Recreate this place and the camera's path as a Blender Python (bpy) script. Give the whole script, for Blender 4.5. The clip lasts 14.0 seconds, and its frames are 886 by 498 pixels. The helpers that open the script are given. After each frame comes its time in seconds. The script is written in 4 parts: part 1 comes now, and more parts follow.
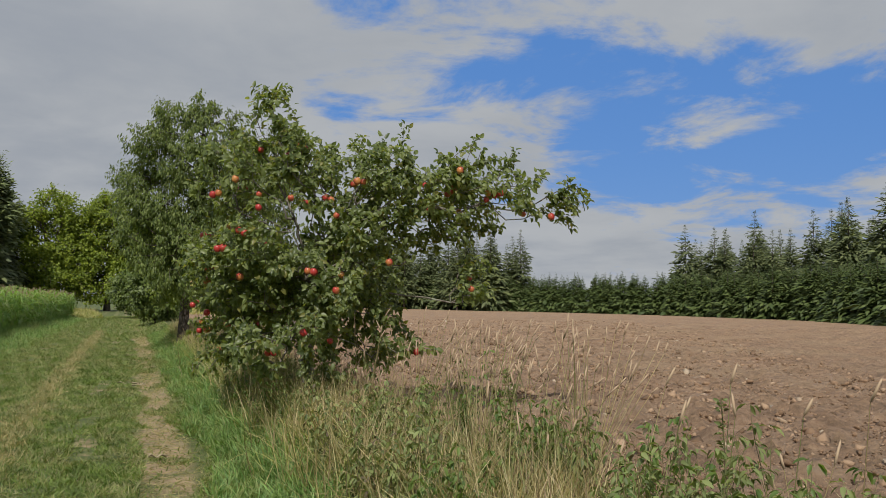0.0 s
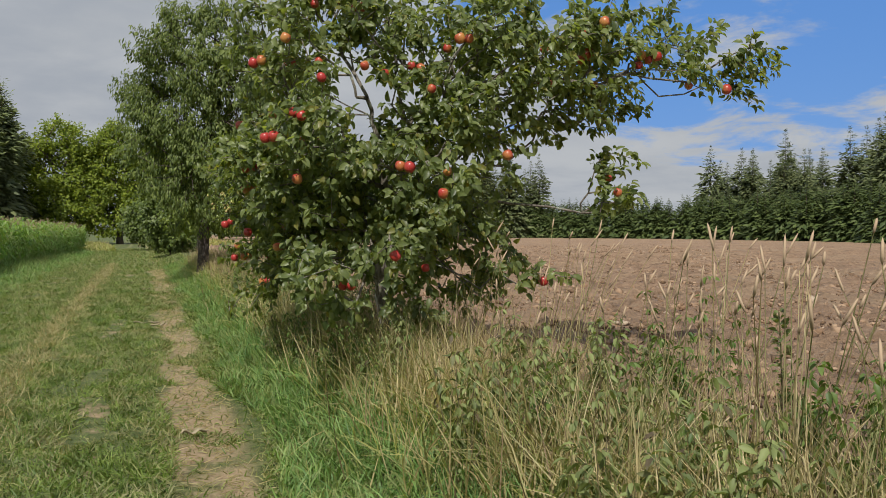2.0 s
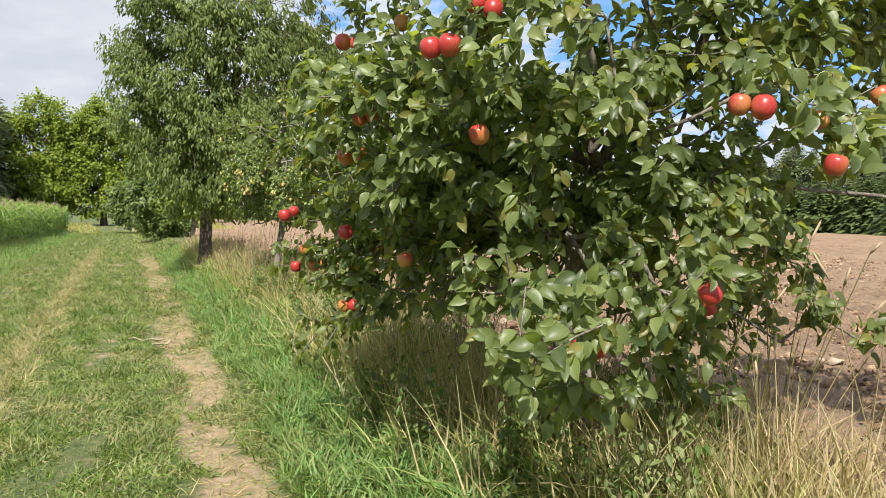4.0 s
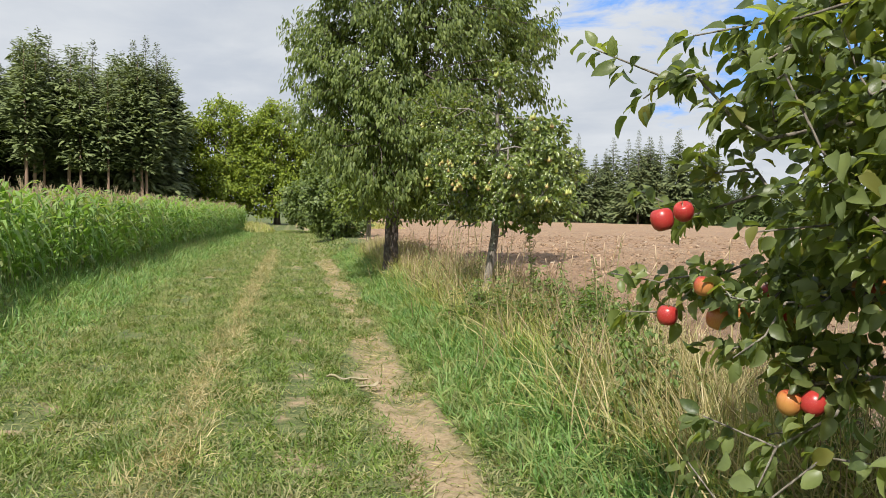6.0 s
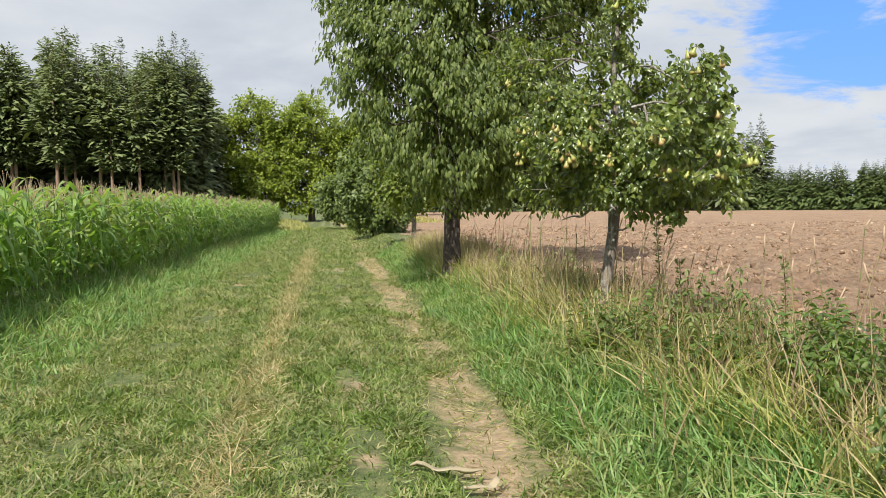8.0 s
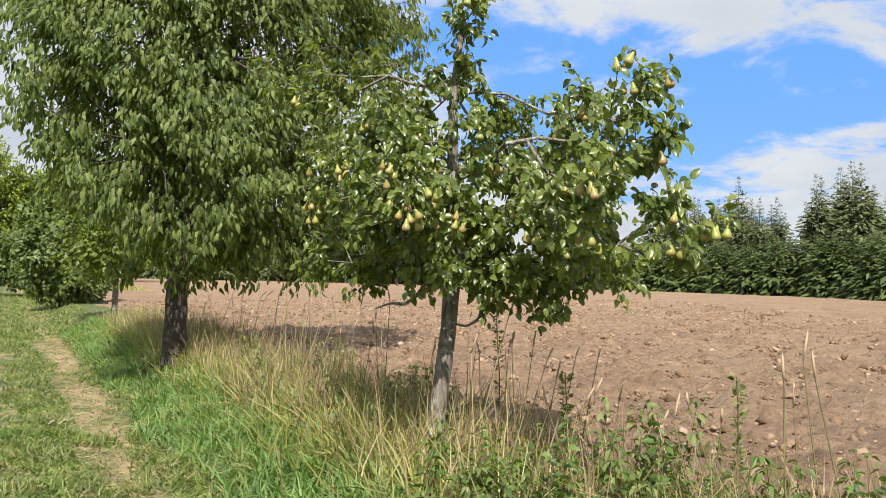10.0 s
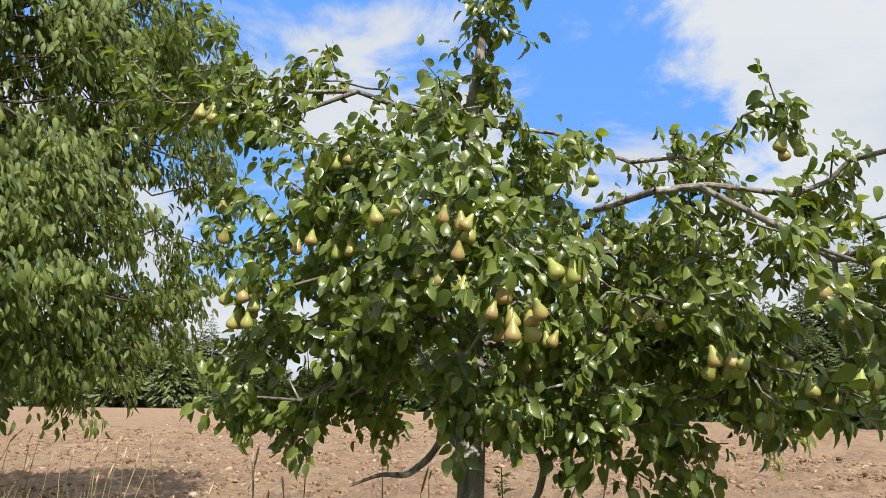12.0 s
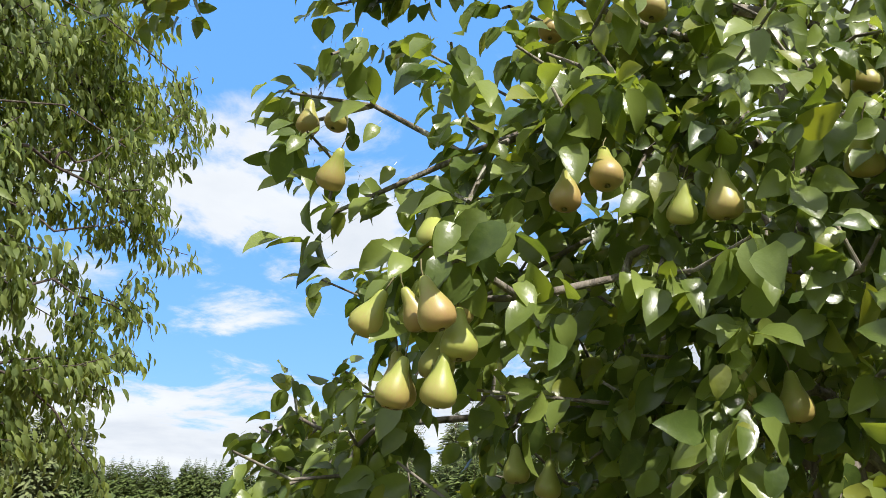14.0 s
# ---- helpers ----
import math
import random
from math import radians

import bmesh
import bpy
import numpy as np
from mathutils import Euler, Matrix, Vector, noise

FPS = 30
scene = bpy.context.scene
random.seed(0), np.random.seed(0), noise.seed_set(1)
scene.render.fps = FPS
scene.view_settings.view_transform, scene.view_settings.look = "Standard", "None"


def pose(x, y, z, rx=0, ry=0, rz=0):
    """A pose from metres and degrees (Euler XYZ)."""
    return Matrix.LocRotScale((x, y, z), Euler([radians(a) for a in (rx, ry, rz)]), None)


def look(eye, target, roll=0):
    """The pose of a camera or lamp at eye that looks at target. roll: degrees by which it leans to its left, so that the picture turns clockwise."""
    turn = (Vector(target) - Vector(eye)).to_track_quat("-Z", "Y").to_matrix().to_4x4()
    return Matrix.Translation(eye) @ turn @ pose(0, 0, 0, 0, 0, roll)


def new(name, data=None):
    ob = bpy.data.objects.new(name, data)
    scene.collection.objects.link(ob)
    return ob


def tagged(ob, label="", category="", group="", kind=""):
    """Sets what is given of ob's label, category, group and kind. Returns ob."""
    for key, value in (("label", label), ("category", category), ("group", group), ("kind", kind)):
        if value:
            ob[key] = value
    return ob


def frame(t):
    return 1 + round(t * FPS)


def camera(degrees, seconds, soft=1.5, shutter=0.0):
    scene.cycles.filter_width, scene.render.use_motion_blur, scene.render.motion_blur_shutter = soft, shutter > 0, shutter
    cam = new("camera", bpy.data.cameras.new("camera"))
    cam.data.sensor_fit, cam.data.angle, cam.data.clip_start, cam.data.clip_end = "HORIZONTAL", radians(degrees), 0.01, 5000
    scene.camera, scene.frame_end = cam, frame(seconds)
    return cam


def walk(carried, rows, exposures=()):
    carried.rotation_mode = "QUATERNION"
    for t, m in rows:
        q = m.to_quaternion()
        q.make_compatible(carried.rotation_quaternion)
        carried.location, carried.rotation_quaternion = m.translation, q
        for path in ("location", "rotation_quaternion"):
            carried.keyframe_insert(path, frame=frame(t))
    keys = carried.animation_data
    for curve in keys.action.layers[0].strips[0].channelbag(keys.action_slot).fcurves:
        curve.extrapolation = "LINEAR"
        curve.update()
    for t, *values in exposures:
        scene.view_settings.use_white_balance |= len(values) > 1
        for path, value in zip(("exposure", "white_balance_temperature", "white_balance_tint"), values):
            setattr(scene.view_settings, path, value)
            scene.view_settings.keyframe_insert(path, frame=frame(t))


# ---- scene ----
cam = camera(59.26, 14.0, soft=0.6)

PATH = [
    (0, 0.000, 0.001, 1.635, 93.44, -0.39, -21.75),
    (0.5, -0.041, 0.667, 1.596, 91.63, 0.14, -20.58),
    (1, -0.048, 1.319, 1.555, 91.17, 0.21, -20.35),
    (1.5, -0.031, 1.992, 1.537, 89.69, 0.73, -21.17),
    (2, -0.014, 2.621, 1.473, 88.19, 0.57, -20.98),
    (2.2, 0.011, 2.901, 1.474, 88.16, 0.19, -20.42),
    (4.3, -0.201, 6.132, 1.540, 87.04, -0.27, -22.10),
    (4.5, -0.188, 6.408, 1.499, 87.36, 0.03, -20.11),
    (5, -0.274, 7.071, 1.500, 87.40, 0.40, -15.64),
    (5.5, -0.343, 7.663, 1.496, 86.46, 0.58, -13.55),
    (6, -0.446, 8.336, 1.528, 87.01, -0.24, -10.63),
    (6.5, -0.595, 8.964, 1.530, 86.98, 0.05, -7.33),
    (7, -0.652, 9.623, 1.472, 86.50, 0.39, -5.22),
    (7.2, -0.647, 9.895, 1.472, 86.37, 0.68, -5.69),
    (9.3, -0.486, 12.829, 1.496, 88.42, -0.47, -19.00),
    (9.5, -0.497, 13.079, 1.496, 89.02, -0.83, -22.16),
    (10, -0.448, 13.700, 1.527, 91.51, -0.63, -29.23),
    (10.5, -0.374, 14.324, 1.572, 94.54, -0.96, -34.73),
    (11, -0.463, 14.937, 1.617, 95.78, -0.10, -40.04),
    (11.5, -0.266, 15.494, 1.560, 98.38, -0.21, -41.42),
    (12, -0.286, 16.149, 1.600, 100.33, -0.24, -48.20),
    (12.5, -0.213, 16.643, 1.573, 103.86, 0.38, -51.84),
    (13, -0.033, 17.114, 1.621, 104.60, -1.09, -52.88),
    (13.5, 0.125, 17.587, 1.646, 105.80, -1.13, -55.45),
    (14, 0.508, 17.933, 1.713, 107.48, -1.27, -56.21),
]
walk(cam, [(t, pose(x, y, z, rx, ry, rz)) for t, x, y, z, rx, ry, rz in PATH],
     exposures=[(0.0, -0.40), (2.2, -0.2), (4.4, 0.64), (5.2, 0.44), (7.0, 0.38), (9.5, 0.46), (12.5, 0.46), (13.0, 0.48), (14.0, 0.74)])

# ---- light: high sun behind, sky with broken cloud ----
SUN_AZ, SUN_EL = 207.0, 50.0          # compass degrees from +y towards +x, height
sun_dir = Vector((math.sin(radians(SUN_AZ)) * math.cos(radians(SUN_EL)), math.cos(radians(SUN_AZ)) * math.cos(radians(SUN_EL)), math.sin(radians(SUN_EL))))
sun = new("sun", bpy.data.lights.new("sun", "SUN"))
sun.data.energy, sun.data.angle, sun.data.color = 5.0, radians(0.6), (1.0, 0.95, 0.86)
sun.matrix_world = look((0, 0, 60), Vector((0, 0, 60)) - sun_dir)


class Nodes:
    """Short hand for a node tree."""

    def __init__(self, tree):
        self.tree = tree
        tree.nodes.clear()

    def add(self, kind, props=None, **inputs):
        n = self.tree.nodes.new(kind)
        for k, v in (props or {}).items():
            setattr(n, k, v)
        for k, v in inputs.items():
            self.put(n.inputs[int(k[1:]) if k[0] == "i" and k[1:].isdigit() else k.replace("_", " ")], v)
        return n

    def put(self, socket, v):
        if isinstance(v, bpy.types.NodeSocket):
            self.tree.links.new(v, socket)
        else:
            socket.default_value = v

    def math(self, op, a, b=0.0, c=0.0, clamp=False):
        n = self.tree.nodes.new("ShaderNodeMath")
        n.operation, n.use_clamp = op, clamp
        for s, v in zip(n.inputs, (a, b, c)):
            self.put(s, v)
        return n.outputs[0]

    def vmath(self, op, a, b=(0, 0, 0)):
        n = self.tree.nodes.new("ShaderNodeVectorMath")
        n.operation = op
        self.put(n.inputs[0], a)
        self.put(n.inputs[1], b)
        return n.outputs["Value"] if op in ("DOT_PRODUCT", "LENGTH") else n.outputs[0]

    def mix(self, f, a, b, blend="MIX"):
        n = self.tree.nodes.new("ShaderNodeMix")
        n.data_type, n.blend_type = "RGBA", blend
        for s, v in ((n.inputs[0], f), (n.inputs[6], a), (n.inputs[7], b)):
            self.put(s, v)
        return n.outputs[2]

    def noise(self, vec, scale, detail=4.0, rough=0.55, distort=0.0):
        n = self.add("ShaderNodeTexNoise", Scale=scale, Detail=detail, Roughness=rough, Distortion=distort)
        if vec is not None:
            self.put(n.inputs["Vector"], vec)
        return n.outputs[0]

    def ramp(self, f, stops):
        n = self.tree.nodes.new("ShaderNodeValToRGB")
        self.put(n.inputs[0], f)
        els = n.color_ramp.elements
        while len(els) < len(stops):
            els.new(0.5)
        for e, (p, c) in zip(els, stops):
            e.position, e.color = p, (*c, 1) if len(c) == 3 else c
        return n.outputs[0]

    def smooth(self, v, lo, hi):
        n = self.add("ShaderNodeMapRange", {"interpolation_type": "SMOOTHSTEP"})
        for s, x in zip(n.inputs[:3], (v, lo, hi)):
            self.put(s, x)
        return n.outputs[0]


world = bpy.data.worlds.new("sky")
world.use_nodes = True
scene.world = world
w = Nodes(world.node_tree)
sky = w.add("ShaderNodeTexSky", {"sky_type": "NISHITA", "sun_disc": False, "sun_elevation": radians(SUN_EL), "sun_rotation": radians(SUN_AZ), "air_density": 1.0, "dust_density": 0.6, "ozone_density": 1.6})
ray_dir = w.add("ShaderNodeTexCoord").outputs["Generated"]
split = w.add("ShaderNodeSeparateXYZ", Vector=ray_dir)
up = w.math("MAXIMUM", split.outputs[2], 0.0)
# a cloud deck: directions laid on a plane high above
den = w.math("ADD", up, 0.16)
deck = w.add("ShaderNodeCombineXYZ", X=w.math("DIVIDE", split.outputs[0], den), Y=w.math("DIVIDE", split.outputs[1], den), Z=0.0).outputs[0]
deck = w.vmath("ADD", deck, (5.1, 2.2, 0.0))
big = w.noise(deck, 0.75, 2.0, 0.5)
fine = w.noise(deck, 2.1, 9.0, 0.62, 0.35)
cover = w.math("ADD", w.math("MULTIPLY", big, 0.55), w.math("MULTIPLY", fine, 0.75))
# the cloud breaks up towards one quarter of the sky
open_dir = Vector((math.sin(radians(44)) * math.cos(radians(24)), math.cos(radians(44)) * math.cos(radians(24)), math.sin(radians(24))))
toward = w.smooth(w.vmath("DOT_PRODUCT", ray_dir, tuple(open_dir)), 0.80, 1.0)
cover = w.math("ADD", cover, w.math("MULTIPLY", w.math("SUBTRACT", 0.66, toward), 0.20))
low = w.smooth(split.outputs[2], 0.22, 0.02)
cover = w.math("ADD", cover, w.math("MULTIPLY", low, 0.12))
mask = w.smooth(cover, 0.56, 0.70)
shade = w.smooth(w.noise(deck, 1.3, 6.0, 0.55, 0.2), 0.36, 0.66)
cloud = w.mix(shade, (3.9, 4.25, 4.8, 1), (5.0, 5.25, 5.6, 1))
cloud = w.mix(w.smooth(cover, 0.60, 0.95), w.mix(0.5, cloud, (5.3, 5.5, 5.7, 1)), cloud)
blue = w.mix(0.75, sky.outputs[0], (0.95, 2.9, 7.6, 1))
air = w.mix(mask, blue, cloud)
air = w.mix(w.smooth(split.outputs[2], 0.0, -0.05), air, (0.5, 0.5, 0.4, 1))
bg = w.add("ShaderNodeBackground", Color=air, Strength=0.110)
w.tree.links.new(bg.outputs[0], w.add("ShaderNodeOutputWorld").inputs[0])


# ---- materials ----
def material(name):
    m = bpy.data.materials.new(name)
    m.use_nodes = True
    return m, Nodes(m.node_tree)


def finish(n, shader, height=None, strength=0.3, dist=0.02, normal_to=None):
    if height is not None:
        b = n.add("ShaderNodeBump", Strength=strength, Distance=dist, Height=height)
        for s in normal_to:
            n.tree.links.new(b.outputs[0], s.inputs["Normal"])
    n.tree.links.new(shader, n.add("ShaderNodeOutputMaterial").inputs[0])


def leaf_material(name, dark, light, odd=None, through_light=0.35, rough=0.42, gloss=0.5, single=False):
    """Leaves: each one its own tint, a paler midrib side, light through the blade."""
    m, n = material(name)
    rnd = n.add("ShaderNodeObjectInfo").outputs["Random"] if single else n.add("ShaderNodeNewGeometry").outputs["Random Per Island"]
    pos = n.add("ShaderNodeNewGeometry").outputs["Position"]
    c = n.mix(rnd, (*dark, 1), (*light, 1))
    if odd is not None:
        c = n.mix(n.smooth(n.math("FRACT", n.math("MULTIPLY", rnd, 37.0)), 0.90, 0.97), c, (*odd, 1))
    blot = n.noise(pos, 60.0, 3.0, 0.6)
    c = n.mix(n.math("MULTIPLY", n.smooth(blot, 0.45, 0.75), 0.35), c, n.mix(0.5, c, (*light, 1)))
    c = n.mix(n.math("MULTIPLY", n.noise(pos, 0.9, 2.0), 0.35), c, (dark[0] * 0.8, dark[1] * 0.8, dark[2] * 0.8, 1))
    p = n.add("ShaderNodeBsdfPrincipled", Base_Color=c, Roughness=rough)
    p.inputs["Specular IOR Level"].default_value = gloss
    warm = n.mix(1.0, c, (1.75, 1.70, 0.55, 1), "MULTIPLY")
    t = n.add("ShaderNodeBsdfTranslucent", Color=warm)
    mx = n.add("ShaderNodeMixShader", i0=through_light, i1=p.outputs[0], i2=t.outputs[0])
    finish(n, mx.outputs[0], blot, 0.25, 0.004, (p,))
    return m


def bark_material(name, base, pale, lichen=None, scale=1.0):
    m, n = material(name)
    co = n.add("ShaderNodeTexCoord").outputs["Object"]
    st = n.vmath("MULTIPLY", co, (1.0, 1.0, 0.32))
    ridge = n.noise(st, 26 * scale, 6.0, 0.65, 0.6)
    plate = n.add("ShaderNodeTexVoronoi", {"feature": "DISTANCE_TO_EDGE"}, Vector=st, Scale=15 * scale).outputs[0]
    c = n.mix(n.smooth(ridge, 0.3, 0.7), (*base, 1), (*pale, 1))
    if lichen is not None:
        c = n.mix(n.smooth(n.noise(co, 11 * scale, 5.0, 0.7), 0.54, 0.64), c, (*lichen, 1))
    p = n.add("ShaderNodeBsdfPrincipled", Base_Color=c, Roughness=0.9)
    finish(n, p.outputs[0], n.math("ADD", ridge, n.smooth(plate, 0.0, 0.2)), 0.8, 0.015, (p,))
    return m


def blade_material(name, root, tip, odd, through_light=0.3, mottle=0.35):
    m, n = material(name)
    g = n.add("ShaderNodeNewGeometry")
    rnd = g.outputs["Random Per Island"]
    c = n.mix(rnd, (*root, 1), (*tip, 1))
    c = n.mix(n.smooth(n.math("ADD", n.math("MULTIPLY", n.noise(g.outputs["Position"], 1.1, 4.0, 0.6), 0.8), n.math("MULTIPLY", n.math("FRACT", n.math("MULTIPLY", rnd, 23.0)), 0.45)), 0.55, 0.85), c, (*odd, 1))
    patch = n.smooth(n.noise(g.outputs["Position"], 3.4, 4.0, 0.65), 0.36, 0.62)
    c = n.mix(n.math("MULTIPLY", patch, mottle), c, n.mix(1.0, c, (0.38, 0.46, 0.42, 1), "MULTIPLY"))
    p = n.add("ShaderNodeBsdfPrincipled", Base_Color=c, Roughness=0.55)
    t = n.add("ShaderNodeBsdfTranslucent", Color=n.mix(1.0, c, (1.4, 1.5, 0.6, 1), "MULTIPLY"))
    mx = n.add("ShaderNodeMixShader", i0=through_light, i1=p.outputs[0], i2=t.outputs[0])
    finish(n, mx.outputs[0])
    return m


def soil_material():
    m, n = material("ploughed_soil")
    pos = n.add("ShaderNodeNewGeometry").outputs["Position"]
    a, b = n.noise(pos, 0.35, 3.0, 0.6), n.math('ADD', n.math('ADD', n.math('MULTIPLY', n.noise(pos, 9.0, 9.0, 0.68), 0.4), n.math('MULTIPLY', n.noise(pos, 3.2, 6.0, 0.7), 0.3)), n.math('MULTIPLY', n.noise(n.vmath('MULTIPLY', pos, (0.6, 1.5, 1.0)), 1.1, 6.0, 0.7), 0.3))
    # the dark end also paints in the shadow spots between clods
    c = n.ramp(b, [(0.34, (0.105, 0.067, 0.038)), (0.5, (0.315, 0.200, 0.122)), (0.66, (0.49, 0.345, 0.225))])
    c = n.mix(n.math("MULTIPLY", n.smooth(a, 0.42, 0.66), 0.4), c, (0.38, 0.275, 0.17, 1))
    p = n.add("ShaderNodeBsdfPrincipled", Base_Color=c, Roughness=0.95)
    h = n.math("ADD", n.noise(pos, 5.0, 8.0, 0.7), n.math("MULTIPLY", n.noise(pos, 1.4, 4.0), 1.2))
    finish(n, p.outputs[0], h, 1.0, 0.17, (p,))
    return m


def clod_material():
    m, n = material("soil_clod")
    g = n.add("ShaderNodeNewGeometry")
    c = n.ramp(g.outputs["Random Per Island"], [(0.0, (0.13, 0.082, 0.046)), (0.55, (0.30, 0.192, 0.116)), (0.93, (0.45, 0.315, 0.205)), (1.0, (0.50, 0.41, 0.31))])
    b = n.noise(g.outputs["Position"], 45.0, 6.0, 0.7)
    c = n.mix(n.math("MULTIPLY", b, 0.35), c, (0.15, 0.085, 0.055, 1))
    p = n.add("ShaderNodeBsdfPrincipled", Base_Color=c, Roughness=0.95)
    finish(n, p.outputs[0], b, 0.7, 0.02, (p,))
    return m


def track_material():
    """Mown track: matted green turf, two worn wheel lines and strewn hay."""
    m, n = material("track_turf")
    pos = n.add("ShaderNodeNewGeometry").outputs["Position"]
    sp = n.add("ShaderNodeSeparateXYZ", Vector=pos)
    x, y = sp.outputs[0], sp.outputs[1]
    wob = n.math("MULTIPLY", n.math("SUBTRACT", n.noise(pos, 0.8, 4.0, 0.6), 0.5), 0.55)
    xs = n.math("ADD", x, wob)

    def line(at, width):
        return n.smooth(n.math("ABSOLUTE", n.math("SUBTRACT", xs, at)), width, width * 0.45)
    thatch = n.math("ADD", n.math("MULTIPLY", n.noise(pos, 7.0, 8.0, 0.7), 0.5), n.math("MULTIPLY", n.noise(n.vmath("MULTIPLY", pos, (1.0, 0.45, 1.0)), 90.0, 4.0, 0.7), 0.5))
    turf = n.ramp(thatch, [(0.36, (0.024, 0.040, 0.010)), (0.5, (0.085, 0.115, 0.030)), (0.64, (0.22, 0.21, 0.085))])
    earth = n.ramp(n.noise(pos, 22.0, 8.0, 0.7), [(0.3, (0.24, 0.16, 0.09)), (0.7, (0.47, 0.36, 0.23))])
    worn = n.math("MAXIMUM", n.math("MULTIPLY", line(0.36, 0.34), 0.95), n.math("MULTIPLY", line(-0.45, 0.22), n.smooth(n.noise(pos, 1.7, 3.0), 0.47, 0.6)))
    worn = n.math("MAXIMUM", worn, n.math("MULTIPLY", line(-2.35, 0.2), n.smooth(n.noise(pos, 1.2, 3.0), 0.53, 0.62)))
    worn = n.math("MULTIPLY", worn, n.smooth(n.noise(pos, 1.6, 8.0, 0.75), 0.36, 0.56))
    hay = n.math("MULTIPLY", line(-1.25, 0.22), n.smooth(n.noise(pos, 2.2, 6.0, 0.7), 0.38, 0.62))
    c = n.mix(n.math("MULTIPLY", hay, 0.4), turf, (0.36, 0.31, 0.16, 1))
    c = n.mix(worn, c, earth)
    p = n.add("ShaderNodeBsdfPrincipled", Base_Color=c, Roughness=0.95)
    finish(n, p.outputs[0], n.noise(pos, 30.0, 8.0, 0.75), 0.7, 0.03, (p,))
    return m


def plain_material(name, base, pale, rough=0.6, scale=30.0, spec=0.5, bump=0.3):
    m, n = material(name)
    co = n.add("ShaderNodeTexCoord").outputs["Object"]
    rnd = n.add("ShaderNodeObjectInfo").outputs["Random"]
    c = n.mix(n.noise(co, scale, 5.0, 0.65), (*base, 1), (*pale, 1))
    c = n.mix(n.math("MULTIPLY", rnd, 0.3), c, (*pale, 1))
    p = n.add("ShaderNodeBsdfPrincipled", Base_Color=c, Roughness=rough)
    p.inputs["Specular IOR Level"].default_value = spec
    finish(n, p.outputs[0], n.noise(co, scale * 3, 4.0), bump, 0.003, (p,))
    return m


def fruit_material(name, ground, blush, face, spots, streak=5.0, rough=0.32, bias=0.0):
    """Fruit skin: ground colour with a blush on one side, streaks and pale dots."""
    m, n = material(name)
    co = n.add("ShaderNodeTexCoord").outputs["Object"]
    rnd = n.add("ShaderNodeObjectInfo").outputs["Random"]
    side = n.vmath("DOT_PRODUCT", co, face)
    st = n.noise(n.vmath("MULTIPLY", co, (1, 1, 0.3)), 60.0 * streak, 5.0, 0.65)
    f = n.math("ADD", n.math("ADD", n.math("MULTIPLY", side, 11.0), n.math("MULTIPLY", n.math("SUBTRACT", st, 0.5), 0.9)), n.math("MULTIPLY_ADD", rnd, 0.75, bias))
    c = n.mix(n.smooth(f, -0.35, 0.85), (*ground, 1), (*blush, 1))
    dots = n.add("ShaderNodeTexVoronoi", Vector=co, Scale=330.0).outputs[0]
    c = n.mix(n.math("MULTIPLY", n.smooth(dots, 0.28, 0.12), 0.45), c, (*spots, 1))
    p = n.add("ShaderNodeBsdfPrincipled", Base_Color=c, Roughness=rough)
    p.inputs["Subsurface Weight"].default_value = 0.0
    finish(n, p.outputs[0], st, 0.08, 0.002, (p,))
    return m


M_SOIL, M_CLOD, M_TRACK = soil_material(), clod_material(), track_material()
M_APPLE_LEAF = leaf_material("apple_leaf", (0.070, 0.105, 0.036), (0.290, 0.345, 0.130), (0.25, 0.24, 0.06), 0.50, 0.40)
M_APPLE_LEAF1 = leaf_material("apple_leaf_near", (0.070, 0.105, 0.036), (0.290, 0.345, 0.130), (0.25, 0.24, 0.06), 0.50, 0.40, single=True)
M_PEAR_LEAF = leaf_material("pear_leaf", (0.056, 0.094, 0.022), (0.255, 0.315, 0.078), (0.24, 0.26, 0.05), 0.38, 0.30, gloss=0.6)
M_PEAR_LEAF1 = leaf_material("pear_leaf_near", (0.056, 0.094, 0.022), (0.255, 0.315, 0.078), (0.24, 0.26, 0.05), 0.38, 0.30, gloss=0.6, single=True)
M_CHERRY_LEAF = leaf_material("cherry_leaf", (0.062, 0.100, 0.030), (0.270, 0.330, 0.105), None, 0.42, 0.5, gloss=0.35)
M_OAK_LEAF = leaf_material("oak_leaf", (0.094, 0.150, 0.013), (0.276, 0.336, 0.026), None, 0.30, 0.6)
M_BUSH_LEAF = leaf_material("bush_leaf", (0.060, 0.098, 0.024), (0.20, 0.26, 0.065), None, 0.3, 0.5)
M_YELLOW_LEAF = leaf_material("young_leaf", (0.10, 0.15, 0.02), (0.20, 0.25, 0.04), None, 0.4, 0.5)
M_NEEDLE = leaf_material("spruce_needles", (0.060, 0.084, 0.034), (0.185, 0.215, 0.085), None, 0.12, 0.65)
M_NEEDLE_YOUNG = leaf_material("young_spruce_needles", (0.042, 0.072, 0.016), (0.115, 0.155, 0.038), None, 0.12, 0.65)
M_PINE = leaf_material("pine_needles", (0.085, 0.118, 0.042), (0.205, 0.245, 0.092), None, 0.12, 0.65)
M_WEED = leaf_material("weed_leaf", (0.063, 0.119, 0.025), (0.196, 0.280, 0.070), (0.10, 0.06, 0.04), 0.35, 0.5)
M_WEED_DULL = leaf_material("weed_leaf_dull", (0.105, 0.140, 0.050), (0.300, 0.350, 0.130), (0.11, 0.07, 0.05), 0.3, 0.6)
M_CORN = blade_material("corn_leaf", (0.135, 0.235, 0.055), (0.32, 0.46, 0.145), (0.28, 0.32, 0.13), 0.45, 0.15)
